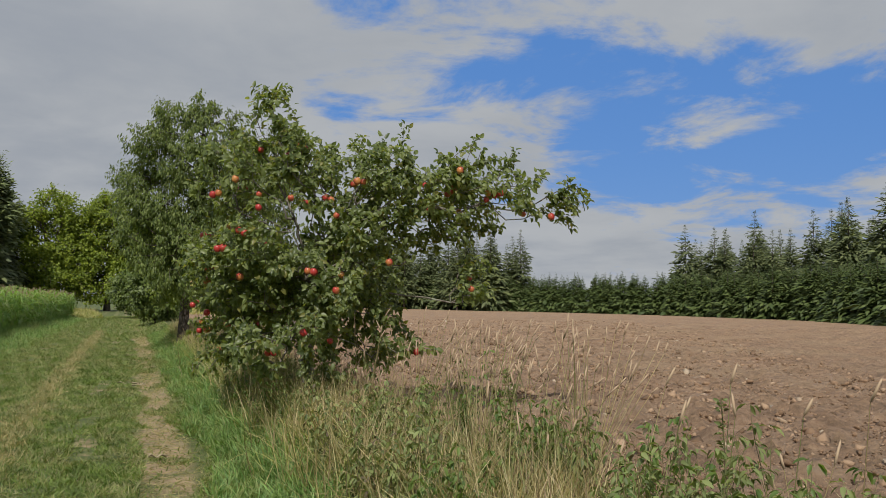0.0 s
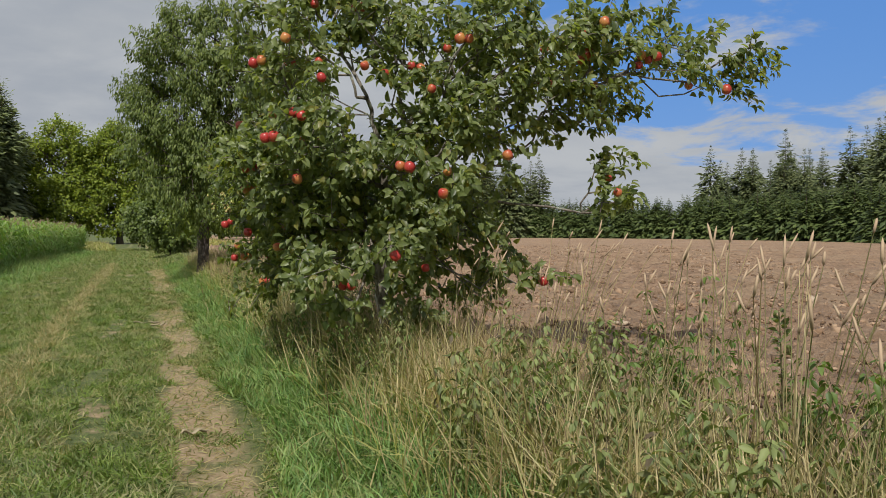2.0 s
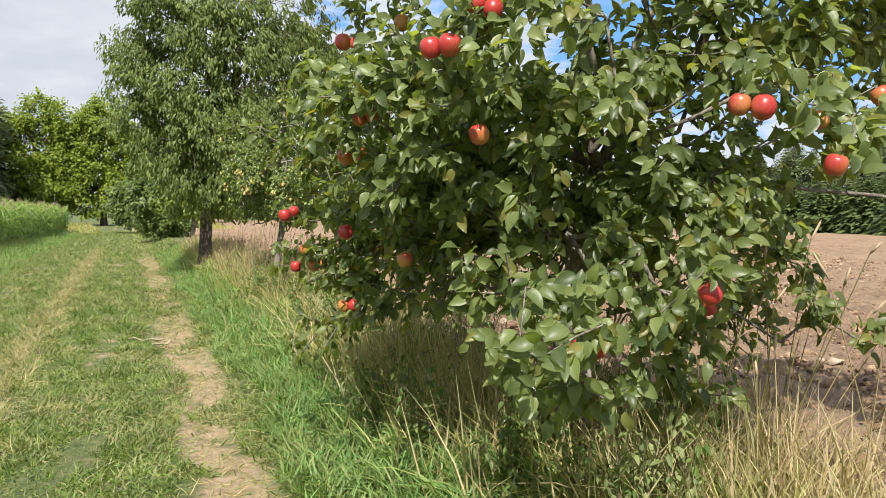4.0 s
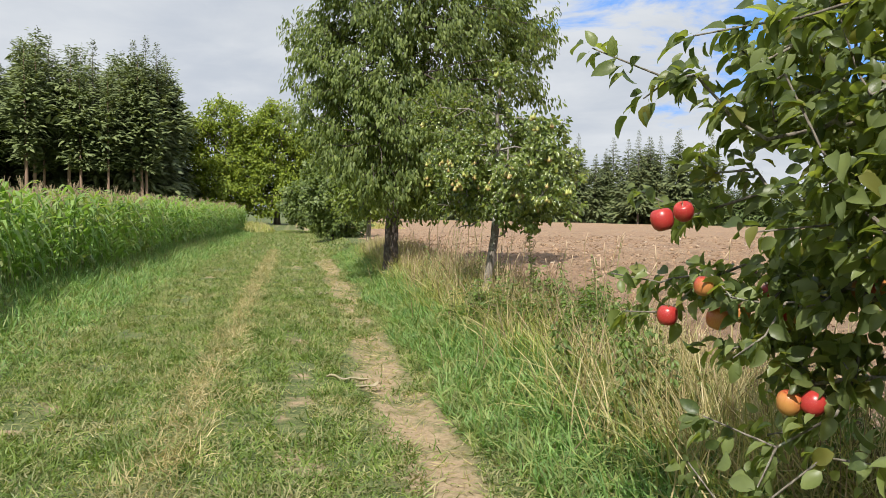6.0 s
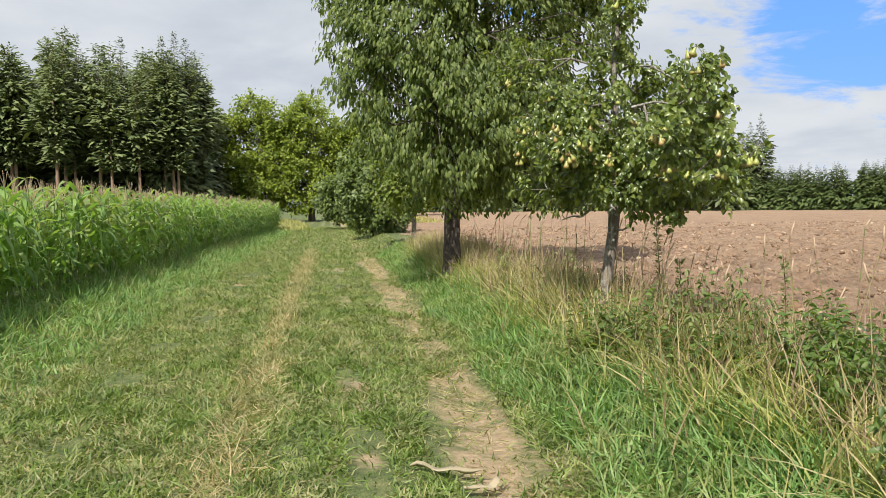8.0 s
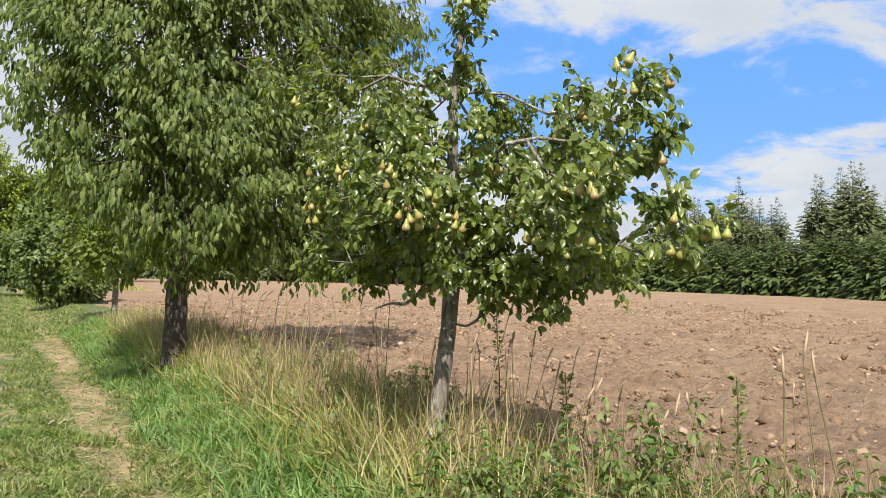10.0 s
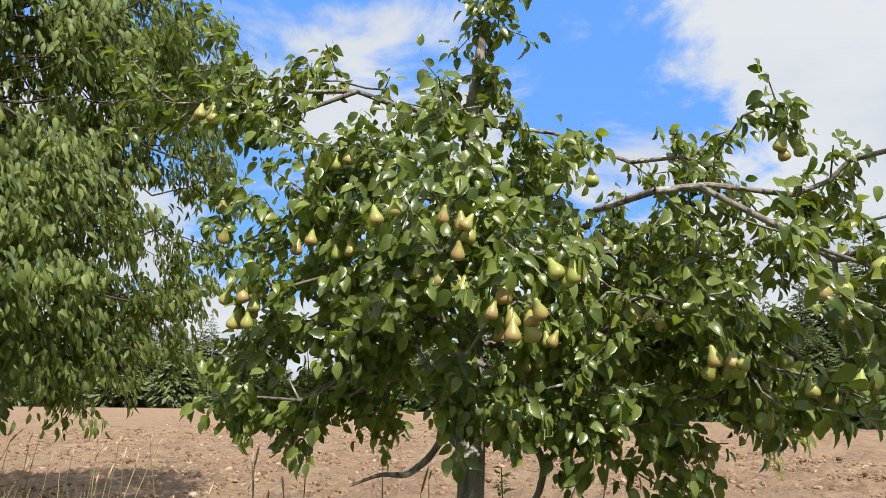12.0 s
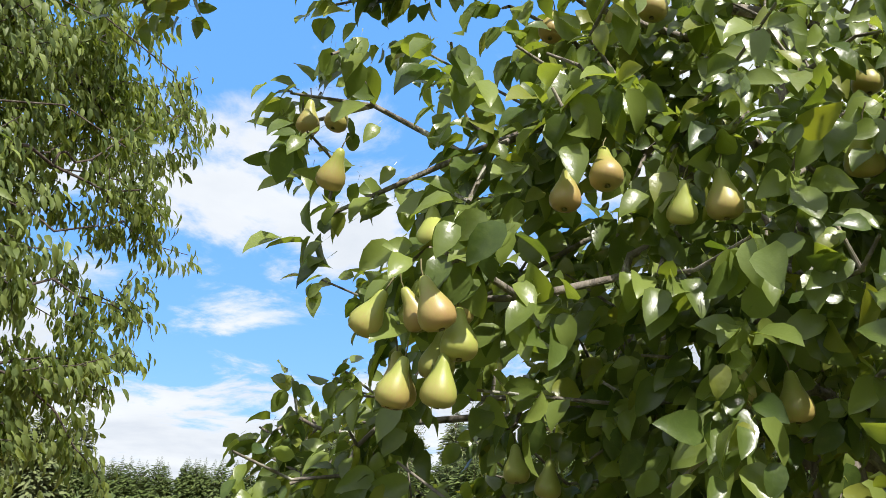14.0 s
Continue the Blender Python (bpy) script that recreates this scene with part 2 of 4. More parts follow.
M_TASSEL = plain_material("corn_tassel", (0.25, 0.19, 0.11), (0.38, 0.30, 0.18), 0.8)
M_TURF = blade_material("short_grass", (0.100, 0.172, 0.026), (0.245, 0.325, 0.072), (0.40, 0.36, 0.18), mottle=0.6)
M_LUSH = blade_material("lush_grass", (0.085, 0.19, 0.042), (0.30, 0.46, 0.145), (0.32, 0.35, 0.13), 0.35, 0.5)
M_DRY = blade_material("dry_grass", (0.36, 0.27, 0.13), (0.68, 0.56, 0.33), (0.24, 0.25, 0.09), 0.3)
M_STRAW_GREEN = blade_material("yellow_green_grass", (0.25, 0.28, 0.065), (0.48, 0.47, 0.16), (0.56, 0.46, 0.23), 0.35)
M_BROWN = blade_material("brown_grass", (0.18, 0.12, 0.075), (0.50, 0.36, 0.23), (0.30, 0.21, 0.12), 0.2)
M_SEED = plain_material("seed_head", (0.33, 0.23, 0.15), (0.48, 0.36, 0.24), 0.85)
M_HAY = plain_material("hay", (0.28, 0.23, 0.14), (0.42, 0.36, 0.24), 0.85)
M_STEM = plain_material("weed_stem", (0.10, 0.10, 0.04), (0.18, 0.15, 0.07), 0.8)
M_APPLE_BARK = bark_material("apple_bark", (0.10, 0.085, 0.07), (0.26, 0.23, 0.19), (0.30, 0.32, 0.25))
M_PEAR_BARK = bark_material("pear_bark", (0.10, 0.082, 0.068), (0.27, 0.24, 0.20), (0.40, 0.40, 0.35))
M_CHERRY_BARK = bark_material("cherry_bark", (0.040, 0.030, 0.026), (0.095, 0.072, 0.06), (0.13, 0.12, 0.10))
M_PINE_BARK = bark_material("pine_bark", (0.16, 0.10, 0.07), (0.36, 0.25, 0.18), None, 0.4)
M_SPRUCE_BARK = bark_material("spruce_bark", (0.07, 0.055, 0.045), (0.17, 0.14, 0.115), None, 0.4)
M_APPLE = fruit_material("apple_skin", (0.50, 0.25, 0.07), (0.38, 0.032, 0.030), (-0.75, -0.5, 0.45), (0.60, 0.30, 0.18), bias=0.12)
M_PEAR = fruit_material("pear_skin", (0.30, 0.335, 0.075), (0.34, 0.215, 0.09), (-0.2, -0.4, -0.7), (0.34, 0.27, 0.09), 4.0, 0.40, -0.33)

rng = np.random.default_rng(7)


# ---- mesh helpers ----
def tri_mesh(name, V, T, mats, smooth=False, index=None):
    me = bpy.data.meshes.new(name)
    V, T = np.asarray(V, np.float32), np.asarray(T, np.int32)
    me.vertices.add(len(V))
    me.vertices.foreach_set("co", V.ravel())
    me.loops.add(T.size)
    me.loops.foreach_set("vertex_index", T.ravel())
    me.polygons.add(len(T))
    me.polygons.foreach_set("loop_start", np.arange(0, T.size, 3, dtype=np.int32))
    for mt in mats if isinstance(mats, (list, tuple)) else [mats]:
        me.materials.append(mt)
    if index is not None:
        me.polygons.foreach_set("material_index", np.asarray(index, np.int32))
    if smooth:
        me.polygons.foreach_set("use_smooth", np.ones(len(T), bool))
    me.update(calc_edges=True)
    return me


def part(name, me, material=None, parent=None, label="", kind=""):
    """One mesh object; a bmesh is turned into a mesh first."""
    if isinstance(me, bmesh.types.BMesh):
        bm, me = me, bpy.data.meshes.new(name)
        bm.to_mesh(me)
        bm.free()
        me.materials.append(material)
    ob = new(name, me)
    ob.parent = parent
    return tagged(ob, label=label, kind=kind)


def thing(name, place, label, category, group="", kind=""):
    ob = new(name)
    ob.empty_display_size = 0.1
    ob.location = place
    return tagged(ob, label, category, group, kind)


def unit(v):
    return v / np.maximum(np.linalg.norm(v, axis=-1, keepdims=True), 1e-9)


def basis(d, upv):
    """Matrices whose y axis is d and whose z axis lies near upv."""
    d = unit(d)
    x = unit(np.cross(d, upv) + 1e-6)
    z = np.cross(x, d)
    return np.stack([x, d, z], axis=2)


def scatter(tv, tt, M, P, S):
    """A template at many poses, as one set of vertices and triangles. S: sizes, n or n x 3."""
    S = S[:, None] * np.ones(3) if S.ndim == 1 else S
    V = np.einsum("nij,nkj->nki", M, tv[None] * S[:, None, :]) + P[:, None, :]
    T = tt[None] + (np.arange(len(P)) * len(tv))[:, None, None]
    return V.reshape(-1, 3), T.reshape(-1, 3)


def joined(*sets):
    Vs, Ts, Is, k = [], [], [], 0
    for i, (V, T) in enumerate(sets):
        Vs.append(V)
        Ts.append(T + k)
        Is.append(np.full(len(T), i))
        k += len(V)
    return np.concatenate(Vs), np.concatenate(Ts), np.concatenate(Is)


def leaf_template(width, curl, fold, rows=(0.28, 0.62), stalk=0.0, wave=0.0):
    """A leaf along +y, one long, folded on its midrib and bent at the tip."""
    prof = [math.sin(math.pi * min(1, r * 0.93 + 0.07) ** 0.85) for r in rows]
    v = [(0, 0, 0)]
    for r, p in zip(rows, prof):
        x, z = width * p / 2, -curl * r * r
        yy = r * (1 - 0.15 * curl * r)
        rim = wave * math.sin(9.0 * r + 0.6)
        v += [(-x, yy, z + fold * x + rim), (0, yy, z), (x, yy, z + fold * x - 0.8 * rim)]
    v.append((0, 1 - 0.3 * curl, -curl))
    k = len(rows)
    t = [(0, 2, 1), (0, 3, 2)]
    for i in range(k - 1):
        a = 1 + 3 * i
        for j in (0, 1):
            t += [(a + j, a + j + 1, a + j + 4), (a + j, a + j + 4, a + j + 3)]
    a, e = 1 + 3 * (k - 1), len(v) - 1
    t += [(a, a + 1, e), (a + 1, a + 2, e)]
    v = np.array(v, float)
    v[:, 1] += stalk
    if stalk:
        n = len(v)
        v = np.vstack([v, [(-0.012, 0, 0.02), (0.012, 0, 0.02)]])
        t.append((n, n + 1, 0))
    return v, np.array(t)


LEAF_BROAD = leaf_template(0.56, 0.34, 0.50, (0.12, 0.34, 0.60, 0.84), 0.22, 0.035)
LEAF_OVAL = leaf_template(0.58, 0.28, 0.42, (0.12, 0.34, 0.60, 0.84), 0.35, 0.028)
LEAF_WEED = leaf_template(0.53, 0.30, 0.55, (0.2, 0.48, 0.78), 0.35)
LEAF_LONG = leaf_template(0.37, 0.36, 0.45, (0.22, 0.5, 0.8), 0.15)
LEAF_NETTLE = leaf_template(0.40, 0.30, 0.50, (0.3, 0.68), 0.15)
LEAF_SMALL = leaf_template(0.62, 0.2, 0.35, (0.5,))


def tubes(A, B, ra, rb, sides=5):
    """Tapered tubes from A to B."""
    M = basis(B - A, np.where(np.abs(unit(B - A)[:, 2:3]) > 0.9, [[1.0, 0.13, 0]], [[0, 0.1, 1.0]]))
    a = np.arange(sides) * 2 * np.pi / sides
    ring = np.stack([np.cos(a), 0 * a, np.sin(a)], 1)
    off = np.einsum("nij,kj->nki", M, ring)
    V = np.concatenate([A[:, None] + off * ra[:, None, None], B[:, None] + off * rb[:, None, None]], 1)
    t = []
    for i in range(sides):
        j = (i + 1) % sides
        t += [(i, j, sides + j), (i, sides + j, sides + i)]
    T = np.array(t)[None] + (np.arange(len(A)) * 2 * sides)[:, None, None]
    return V.reshape(-1, 3), T.reshape(-1, 3)


def pipe(points, radii, sides=4):
    """One connected thin tube through points."""
    P, R = np.array(points, float), np.array(radii, float)
    a = np.arange(sides) * 2 * np.pi / sides
    ring = np.stack([np.cos(a), np.sin(a), 0 * a], 1)
    V = (P[:, None] + ring[None] * R[:, None, None]).reshape(-1, 3)
    T = []
    for i in range(len(P) - 1):
        for j in range(sides):
            p, q = i * sides + j, i * sides + (j + 1) % sides
            T += [(p, q, q + sides), (p, q + sides, p + sides)]
    return V, np.array(T)


def stem_mesh(points, radii, sides=14, rough=0.06, seed=1):
    """A continuous rough trunk through points."""
    P, R = np.array(points, float), np.array(radii, float)
    k = 5 * (len(P) - 1) + 1
    s = np.linspace(0, len(P) - 1, k)
    P2 = np.stack([np.interp(s, range(len(P)), P[:, i]) for i in range(3)], 1)
    for _ in range(2):
        P2[1:-1] = (P2[:-2] + 2 * P2[1:-1] + P2[2:]) / 4
    R2 = np.interp(s, range(len(P)), R)
    V = []
    for i in range(k):
        d = P2[min(i + 1, k - 1)] - P2[max(i - 1, 0)]
        b = basis(d[None], np.array([[0.0, 1.0, 0.05]]))[0]
        for j in range(sides):
            a = 2 * math.pi * j / sides
            c = b @ np.array([math.cos(a), 0, math.sin(a)])
            q = P2[i] + c * R2[i]
            V.append(q + c * R2[i] * rough * 3 * (noise.noise(Vector(q) * 9 + Vector((seed * 7.1, 0, 0))) + 0.5 * noise.noise(Vector(q) * 24)))
    T = []
    for i in range(k - 1):
        for j in range(sides):
            a, b2 = i * sides + j, i * sides + (j + 1) % sides
            T += [(a, b2, b2 + sides), (a, b2 + sides, a + sides)]
    return np.array(V), np.array(T)


def in_blobs(blobs, n, shell=0.45):
    """n points in ellipsoids (centre, radii), most of them towards the outside."""
    blobs = [(*b, b[3], b[3]) if len(b) == 4 else b for b in blobs]
    vol = np.array([b[3] * b[4] * b[5] for b in blobs]) ** 0.62
    pick = rng.choice(len(blobs), n, p=vol / vol.sum())
    B = np.array(blobs)[pick]
    d = unit(rng.normal(size=(n, 3)))
    r = rng.uniform(shell ** 3, 1, n) ** (1 / 3)
    return B[:, :3] + d * r[:, None] * B[:, 3:6]


def clumped(blobs, clumps, each, size, shell=0.45):
    """Twig ends gathered in clumps, with gaps between them."""
    c = in_blobs(blobs, clumps, shell)
    return np.repeat(c, each, 0) + rng.normal(size=(clumps * each, 3)) * size


def grow(chain, goals, step=0.22, balance=0.4, wobble=0.12, sag=0.0):
    """Branches from the trunk's chain of points to every goal: a tree of nodes with parents and path lengths."""
    N = [np.array(p, float) for p in chain]
    par, length = [-1] + list(range(len(chain) - 1)), [0.0]
    for i in range(1, len(N)):
        length.append(0.0)
    top = N[-1]
    order = np.argsort(np.linalg.norm(goals - N[len(N) // 2], axis=1))
    cap = len(N) + 12 * len(goals)
    A = np.zeros((cap, 3))
    L = np.zeros(cap)
    A[: len(N)] = N
    k = len(N)
    first = max(1, len(N) // 2)
    tips = []
    for gi in order:
        g = goals[gi]
        dd = np.linalg.norm(A[first:k] - g, axis=1)
        at = first + int(np.argmin(dd + balance * L[first:k]))
        dist = np.linalg.norm(g - A[at])
        m = max(1, int(dist / step))
        prev, start = at, A[at].copy()
        for s in range(1, m + 1):
            f = s / m
            q = start + (g - start) * f
            if s < m:
                q = q + rng.normal(size=3) * wobble * step
            q[2] += sag * dist * math.sin(math.pi * f)
            if k >= cap:
                break
            A[k] = q
            par.append(prev)
            L[k] = L[prev] + np.linalg.norm(q - A[prev])
            prev = k
            k += 1
        tips.append(prev)
    A, par = A[:k], np.array(par)
    count = np.zeros(k)
    count[tips] = 1
    for i in range(k - 1, 0, -1):
        count[par[i]] += count[i]
    return A, par, np.maximum(count, 1), np.array(tips)


def tree_parts(tree, chain, radii, goals, bark, r_tip, power, leaf, leaf_mat, size, per_node, spread, droop,
               thin=6, near=None, clear=None, sag=0.05, balance=0.4, step=0.22, out=0.5, seed=1, sides=5, wild=0.75):
    """Trunk, branches and foliage of a tree; near = (test, material, most): leaves that become parts of their own."""
    part("trunk", tri_mesh("trunk", *stem_mesh(chain, radii, 14, 0.06, seed), bark, True), None, tree)
    A, par, count, tips = grow(chain, goals, step, balance, 0.16, sag)
    nc = len(chain)
    idx = np.arange(nc, len(A))
    R = np.minimum(r_tip * count ** power, radii[-1] * 0.85)
    B = A[par[idx]]
    rb = np.where(par[idx] < nc, R[idx] * 1.15, R[par[idx]])
    ra = np.minimum(rb, R[idx] * 1.6)
    limb = np.full(len(A), -1)
    for i in idx:
        limb[i] = i if par[i] < nc else limb[par[i]]
    roots, size_of = np.unique(limb[idx], return_counts=True)
    large = roots[np.argsort(-size_of)][:24]
    for r_ in large:
        q = limb[idx] == r_
        part("branch", tri_mesh("branch", *tubes(B[q], A[idx][q], ra[q], R[idx][q], sides), bark, True), None, tree)
    q = ~np.isin(limb[idx], large)
    if q.any():
        part("twig", tri_mesh("twig", *tubes(B[q], A[idx][q], ra[q], R[idx][q], sides), bark, True), None, tree, kind="stuff")
    tw = idx[count[idx] <= thin]
    P = np.repeat(A[tw], per_node, 0)
    way = np.repeat(unit(A[tw] - A[par[tw]]), per_node, 0)
    f = rng.choice([0.0, 0.12, 0.5, 0.62], (len(P), 1))      # leaves sit in rosettes on the twigs
    P = P - way * f * step + rng.normal(size=P.shape) * spread * 0.5
    centre = A[nc - 1]
    outw = unit((P - centre) * [1, 1, 0.4])
    d = unit(way * 0.5 + outw * out + rng.normal(size=P.shape) * wild + np.array([0, 0, -droop]))
    upv = unit(rng.normal(size=P.shape) * 0.45 + outw * 0.55 + np.array(sun_dir) * 0.9)
    S = size * rng.uniform(0.6, 1.2, len(P))
    if clear is not None:      # fruit hangs free of leaves on its open side
        spots, side, gap = clear
        ok = np.ones(len(P), bool)
        for q in spots:
            for k in range(5):
                ok &= np.linalg.norm(P - (np.array(q) + np.array(side) * 0.05 * k), axis=1) > gap
        P, d, upv, S = P[ok], d[ok], upv[ok], S[ok]
        outw = outw[ok]
    M = basis(d, upv)
    if near is not None:
        test, mat1, most = near
        pick = np.flatnonzero(test(P))
        pick = rng.permutation(pick)[:most]
        me = tri_mesh("leaf", *leaf, mat1, True)
        for i in pick:
            ob = part("leaf", me, None, tree)
            ob.matrix_basis = Matrix.Translation(P[i]) @ Matrix(M[i].tolist()).to_4x4() @ Matrix.Scale(S[i], 4)
        keep = np.ones(len(P), bool)
        keep[pick] = False
        P, M, S = P[keep], M[keep], S[keep]
    part("foliage", tri_mesh("foliage", *scatter(*leaf, M, P, S), leaf_mat, True), None, tree, kind="stuff")
    return A, tips


# ---- ground ----
def bank(x, y):
    """Height of the ground: a level track, a low bank under the fruit trees, the field falling away."""
    x, y = np.asarray(x, float), np.asarray(y, float)

    def sm(v, a, b):
        q = np.clip((v - a) / (b - a), 0, 1)
        return q * q * (3 - 2 * q)
    z = 0.26 * sm(x, 0.75, 1.7) - 0.012 * np.clip(x - 14, 0, 400) * (x < 1e9) - 0.005 * np.clip(y - 25, 0, 400)
    z = z + 0.16 * sm(-x, 3.2, 5.0)
    z = z - 0.035 * np.exp(-((x - 0.36) / 0.22) ** 2) - 0.03 * np.exp(-((x + 1.9) / 0.3) ** 2) + 0.03 * np.exp(-((x + 1.2) / 0.25) ** 2)
    return z


def fractal(x, y, s, seed=0.0, octaves=3):
    return np.array([noise.fractal(Vector((a * s + seed, b * s, seed)), 0.8, 2.1, octaves) for a, b in zip(x.ravel(), y.ravel())]).reshape(x.shape)


def spaced(breaks):
    out = []
    for a, b, stepw in breaks:
        out += list(np.arange(a, b, stepw))
    return np.array(out)


def build_ground():
    xs = np.concatenate([spaced([(-900, -60, 120), (-60, -12, 6), (-12, -4, 0.7), (-4, 2, 0.12), (2, 9, 0.11), (9, 16, 0.22), (16, 34, 0.6), (34, 90, 3), (90, 900, 110)]), [900.0]])
    ys = np.concatenate([spaced([(-600, -40, 80), (-40, -2, 3), (-2, 30, 0.13), (30, 44, 0.35), (44, 70, 1.0), (70, 150, 4), (150, 1200, 120)]), [1200.0]])
    X, Y = np.meshgrid(xs, ys)
    Z = bank(X, Y)
    edge = 2.55 + 0.25 * np.sin(Y * 0.7) + 0.12 * np.sin(Y * 2.3)
    near = (X > 2.2) & (X < 40) & (Y > -6) & (Y < 62)
    rough = np.zeros_like(Z)
    a = fractal(X[near], Y[near], 1.1, 3.0, 3)
    b = fractal(X[near], Y[near], 5.0, 9.0, 3)
    rough[near] = 0.06 * a + 0.125 * np.maximum(b, -0.12)
    Z = Z + rough * np.clip((X - edge) / 0.3, 0, 1)
    turf = (X < 2.6) & (X > -5) & (Y > -3) & (Y < 45)
    Z[turf] += 0.02 * fractal(X[turf], Y[turf], 1.6, 5.0, 3)
    nx, ny = len(xs), len(ys)
    I = np.arange(nx * ny).reshape(ny, nx)
    a, b, c, d = I[:-1, :-1].ravel(), I[:-1, 1:].ravel(), I[1:, 1:].ravel(), I[1:, :-1].ravel()
    T = np.concatenate([np.stack([a, b, c], 1), np.stack([a, c, d], 1)])
    V = np.stack([X, Y, Z], 2).reshape(-1, 3)
    mid = V[T].mean(1)
    e = 2.55 + 0.25 * np.sin(mid[:, 1] * 0.7) + 0.12 * np.sin(mid[:, 1] * 2.3)
    field = (mid[:, 0] > e) & (mid[:, 1] < 230)
    me = tri_mesh("ground", V, T, [M_TRACK, M_SOIL], True, field.astype(int))
    return tagged(new("ground", me), "grassy farm track beside a ploughed brown field", "ground", kind="structure")


build_ground()


def ico(subdiv=1):
    bm = bmesh.new()
    bmesh.ops.create_icosphere(bm, subdivisions=subdiv, radius=1.0)
    v = np.array([x.co[:] for x in bm.verts])
    t = np.array([[y.index for y in f.verts] for f in bm.faces])
    bm.free()
    return v, t


def build_clods():
    v, t = ico(1)
    sets = []
    for k in range(8):
        v2 = v * (1 + rng.uniform(-0.7, 0.5, (len(v), 1))) * [1, 1.2, 0.65]
        n = 3600
        y = rng.uniform(-1, 4, n) + rng.power(1.0, n) * 44
        x = 2.75 + rng.power(0.85, n) * (4 + 0.55 * np.clip(y, 0, 60))
        s = np.clip(0.012 + 0.012 * rng.pareto(2.2, n), 0.010, 0.062) * (1 + 0.008 * np.clip(y, 0, 60))
        a = rng.uniform(0, 6.28, n)
        M = basis(np.stack([np.cos(a), np.sin(a), rng.normal(size=n) * 0.5], 1), unit(rng.normal(size=(n, 3)) * 0.4 + [0, 0, 1.0]))
        sets.append(scatter(v2, t, M, np.stack([x, y, bank(x, y) + 0.012], 1), s))
    V, T, _ = joined(*sets)
    tagged(new("soil_clods", tri_mesh("soil_clods", V, T, M_CLOD)), "crumbled brown clods lying on the ploughed field", "soil", kind="stuff")


build_clods()


# ---- grasses ----
def blade_template(bend, segs=3, width=1.0):
    v, t = [], []
    for i in range(segs):
        f = i / segs
        wd = width * (1 - f ** 1.5) * 0.5
        v += [(-wd, 0, f), (wd, 0, f)]
    v.append((0, 0, 1))
    v = np.array(v, float)
    h = v[:, 2].copy()
    v[:, 1] = bend * h ** 2
    v[:, 2] = h * (1 - 0.35 * bend * h)
    for i in range(segs - 1):
        a = 2 * i
        t += [(a, a + 1, a + 3), (a, a + 3, a + 2)]
    t.append((2 * segs - 2, 2 * segs - 1, 2 * segs))
    return v, np.array(t)


def blades(x, y, height, width, lean=0.25, bends=(0.2, 0.55, 0.95), z0=0.0, segs=3):
    sets = []
    which = rng.integers(0, len(bends), len(x))
    for k, b in enumerate(bends):
        i = np.flatnonzero(which == k)
        if not len(i):
            continue
        # neighbouring blades fall the same way, in tufts
        a = 2.6 * np.sin(4.1 * x[i] + 2.3 * y[i]) + 2.2 * np.sin(2.7 * y[i] - 5.3 * x[i] + 1.0) + rng.normal(size=len(i)) * 1.7
        z = unit(np.stack([rng.normal(size=len(i)) * lean + 0.5 * lean * np.cos(a), rng.normal(size=len(i)) * lean + 0.5 * lean * np.sin(a), np.ones(len(i))], 1))
        fwd = np.stack([np.cos(a), np.sin(a), 0 * a], 1)
        xx = unit(np.cross(fwd, z))
        M = np.stack([xx, np.cross(z, xx), z], 2)
        tv, tt = blade_template(b, segs)
        hh, ww = height[i], width[i]
        sets.append(scatter(tv, tt, M, np.stack([x[i], y[i], bank(x[i], y[i]) + z0], 1), np.stack([ww, hh, hh], 1)))
    V, T, _ = joined(*sets)
    return V, T


def spread_xy(n, x0, x1, y0, y1, near=1.6):
    """Points over a strip, thinning out with y."""
    y = y0 + (y1 - y0) * rng.uniform(0, 1, n) ** near
    return rng.uniform(x0, x1, n), y


def patchy(x, y, s, cut, seed=0.0):
    v = np.array([noise.noise(Vector((a * s + seed, b * s, seed))) for a, b in zip(x, y)])
    return v > cut


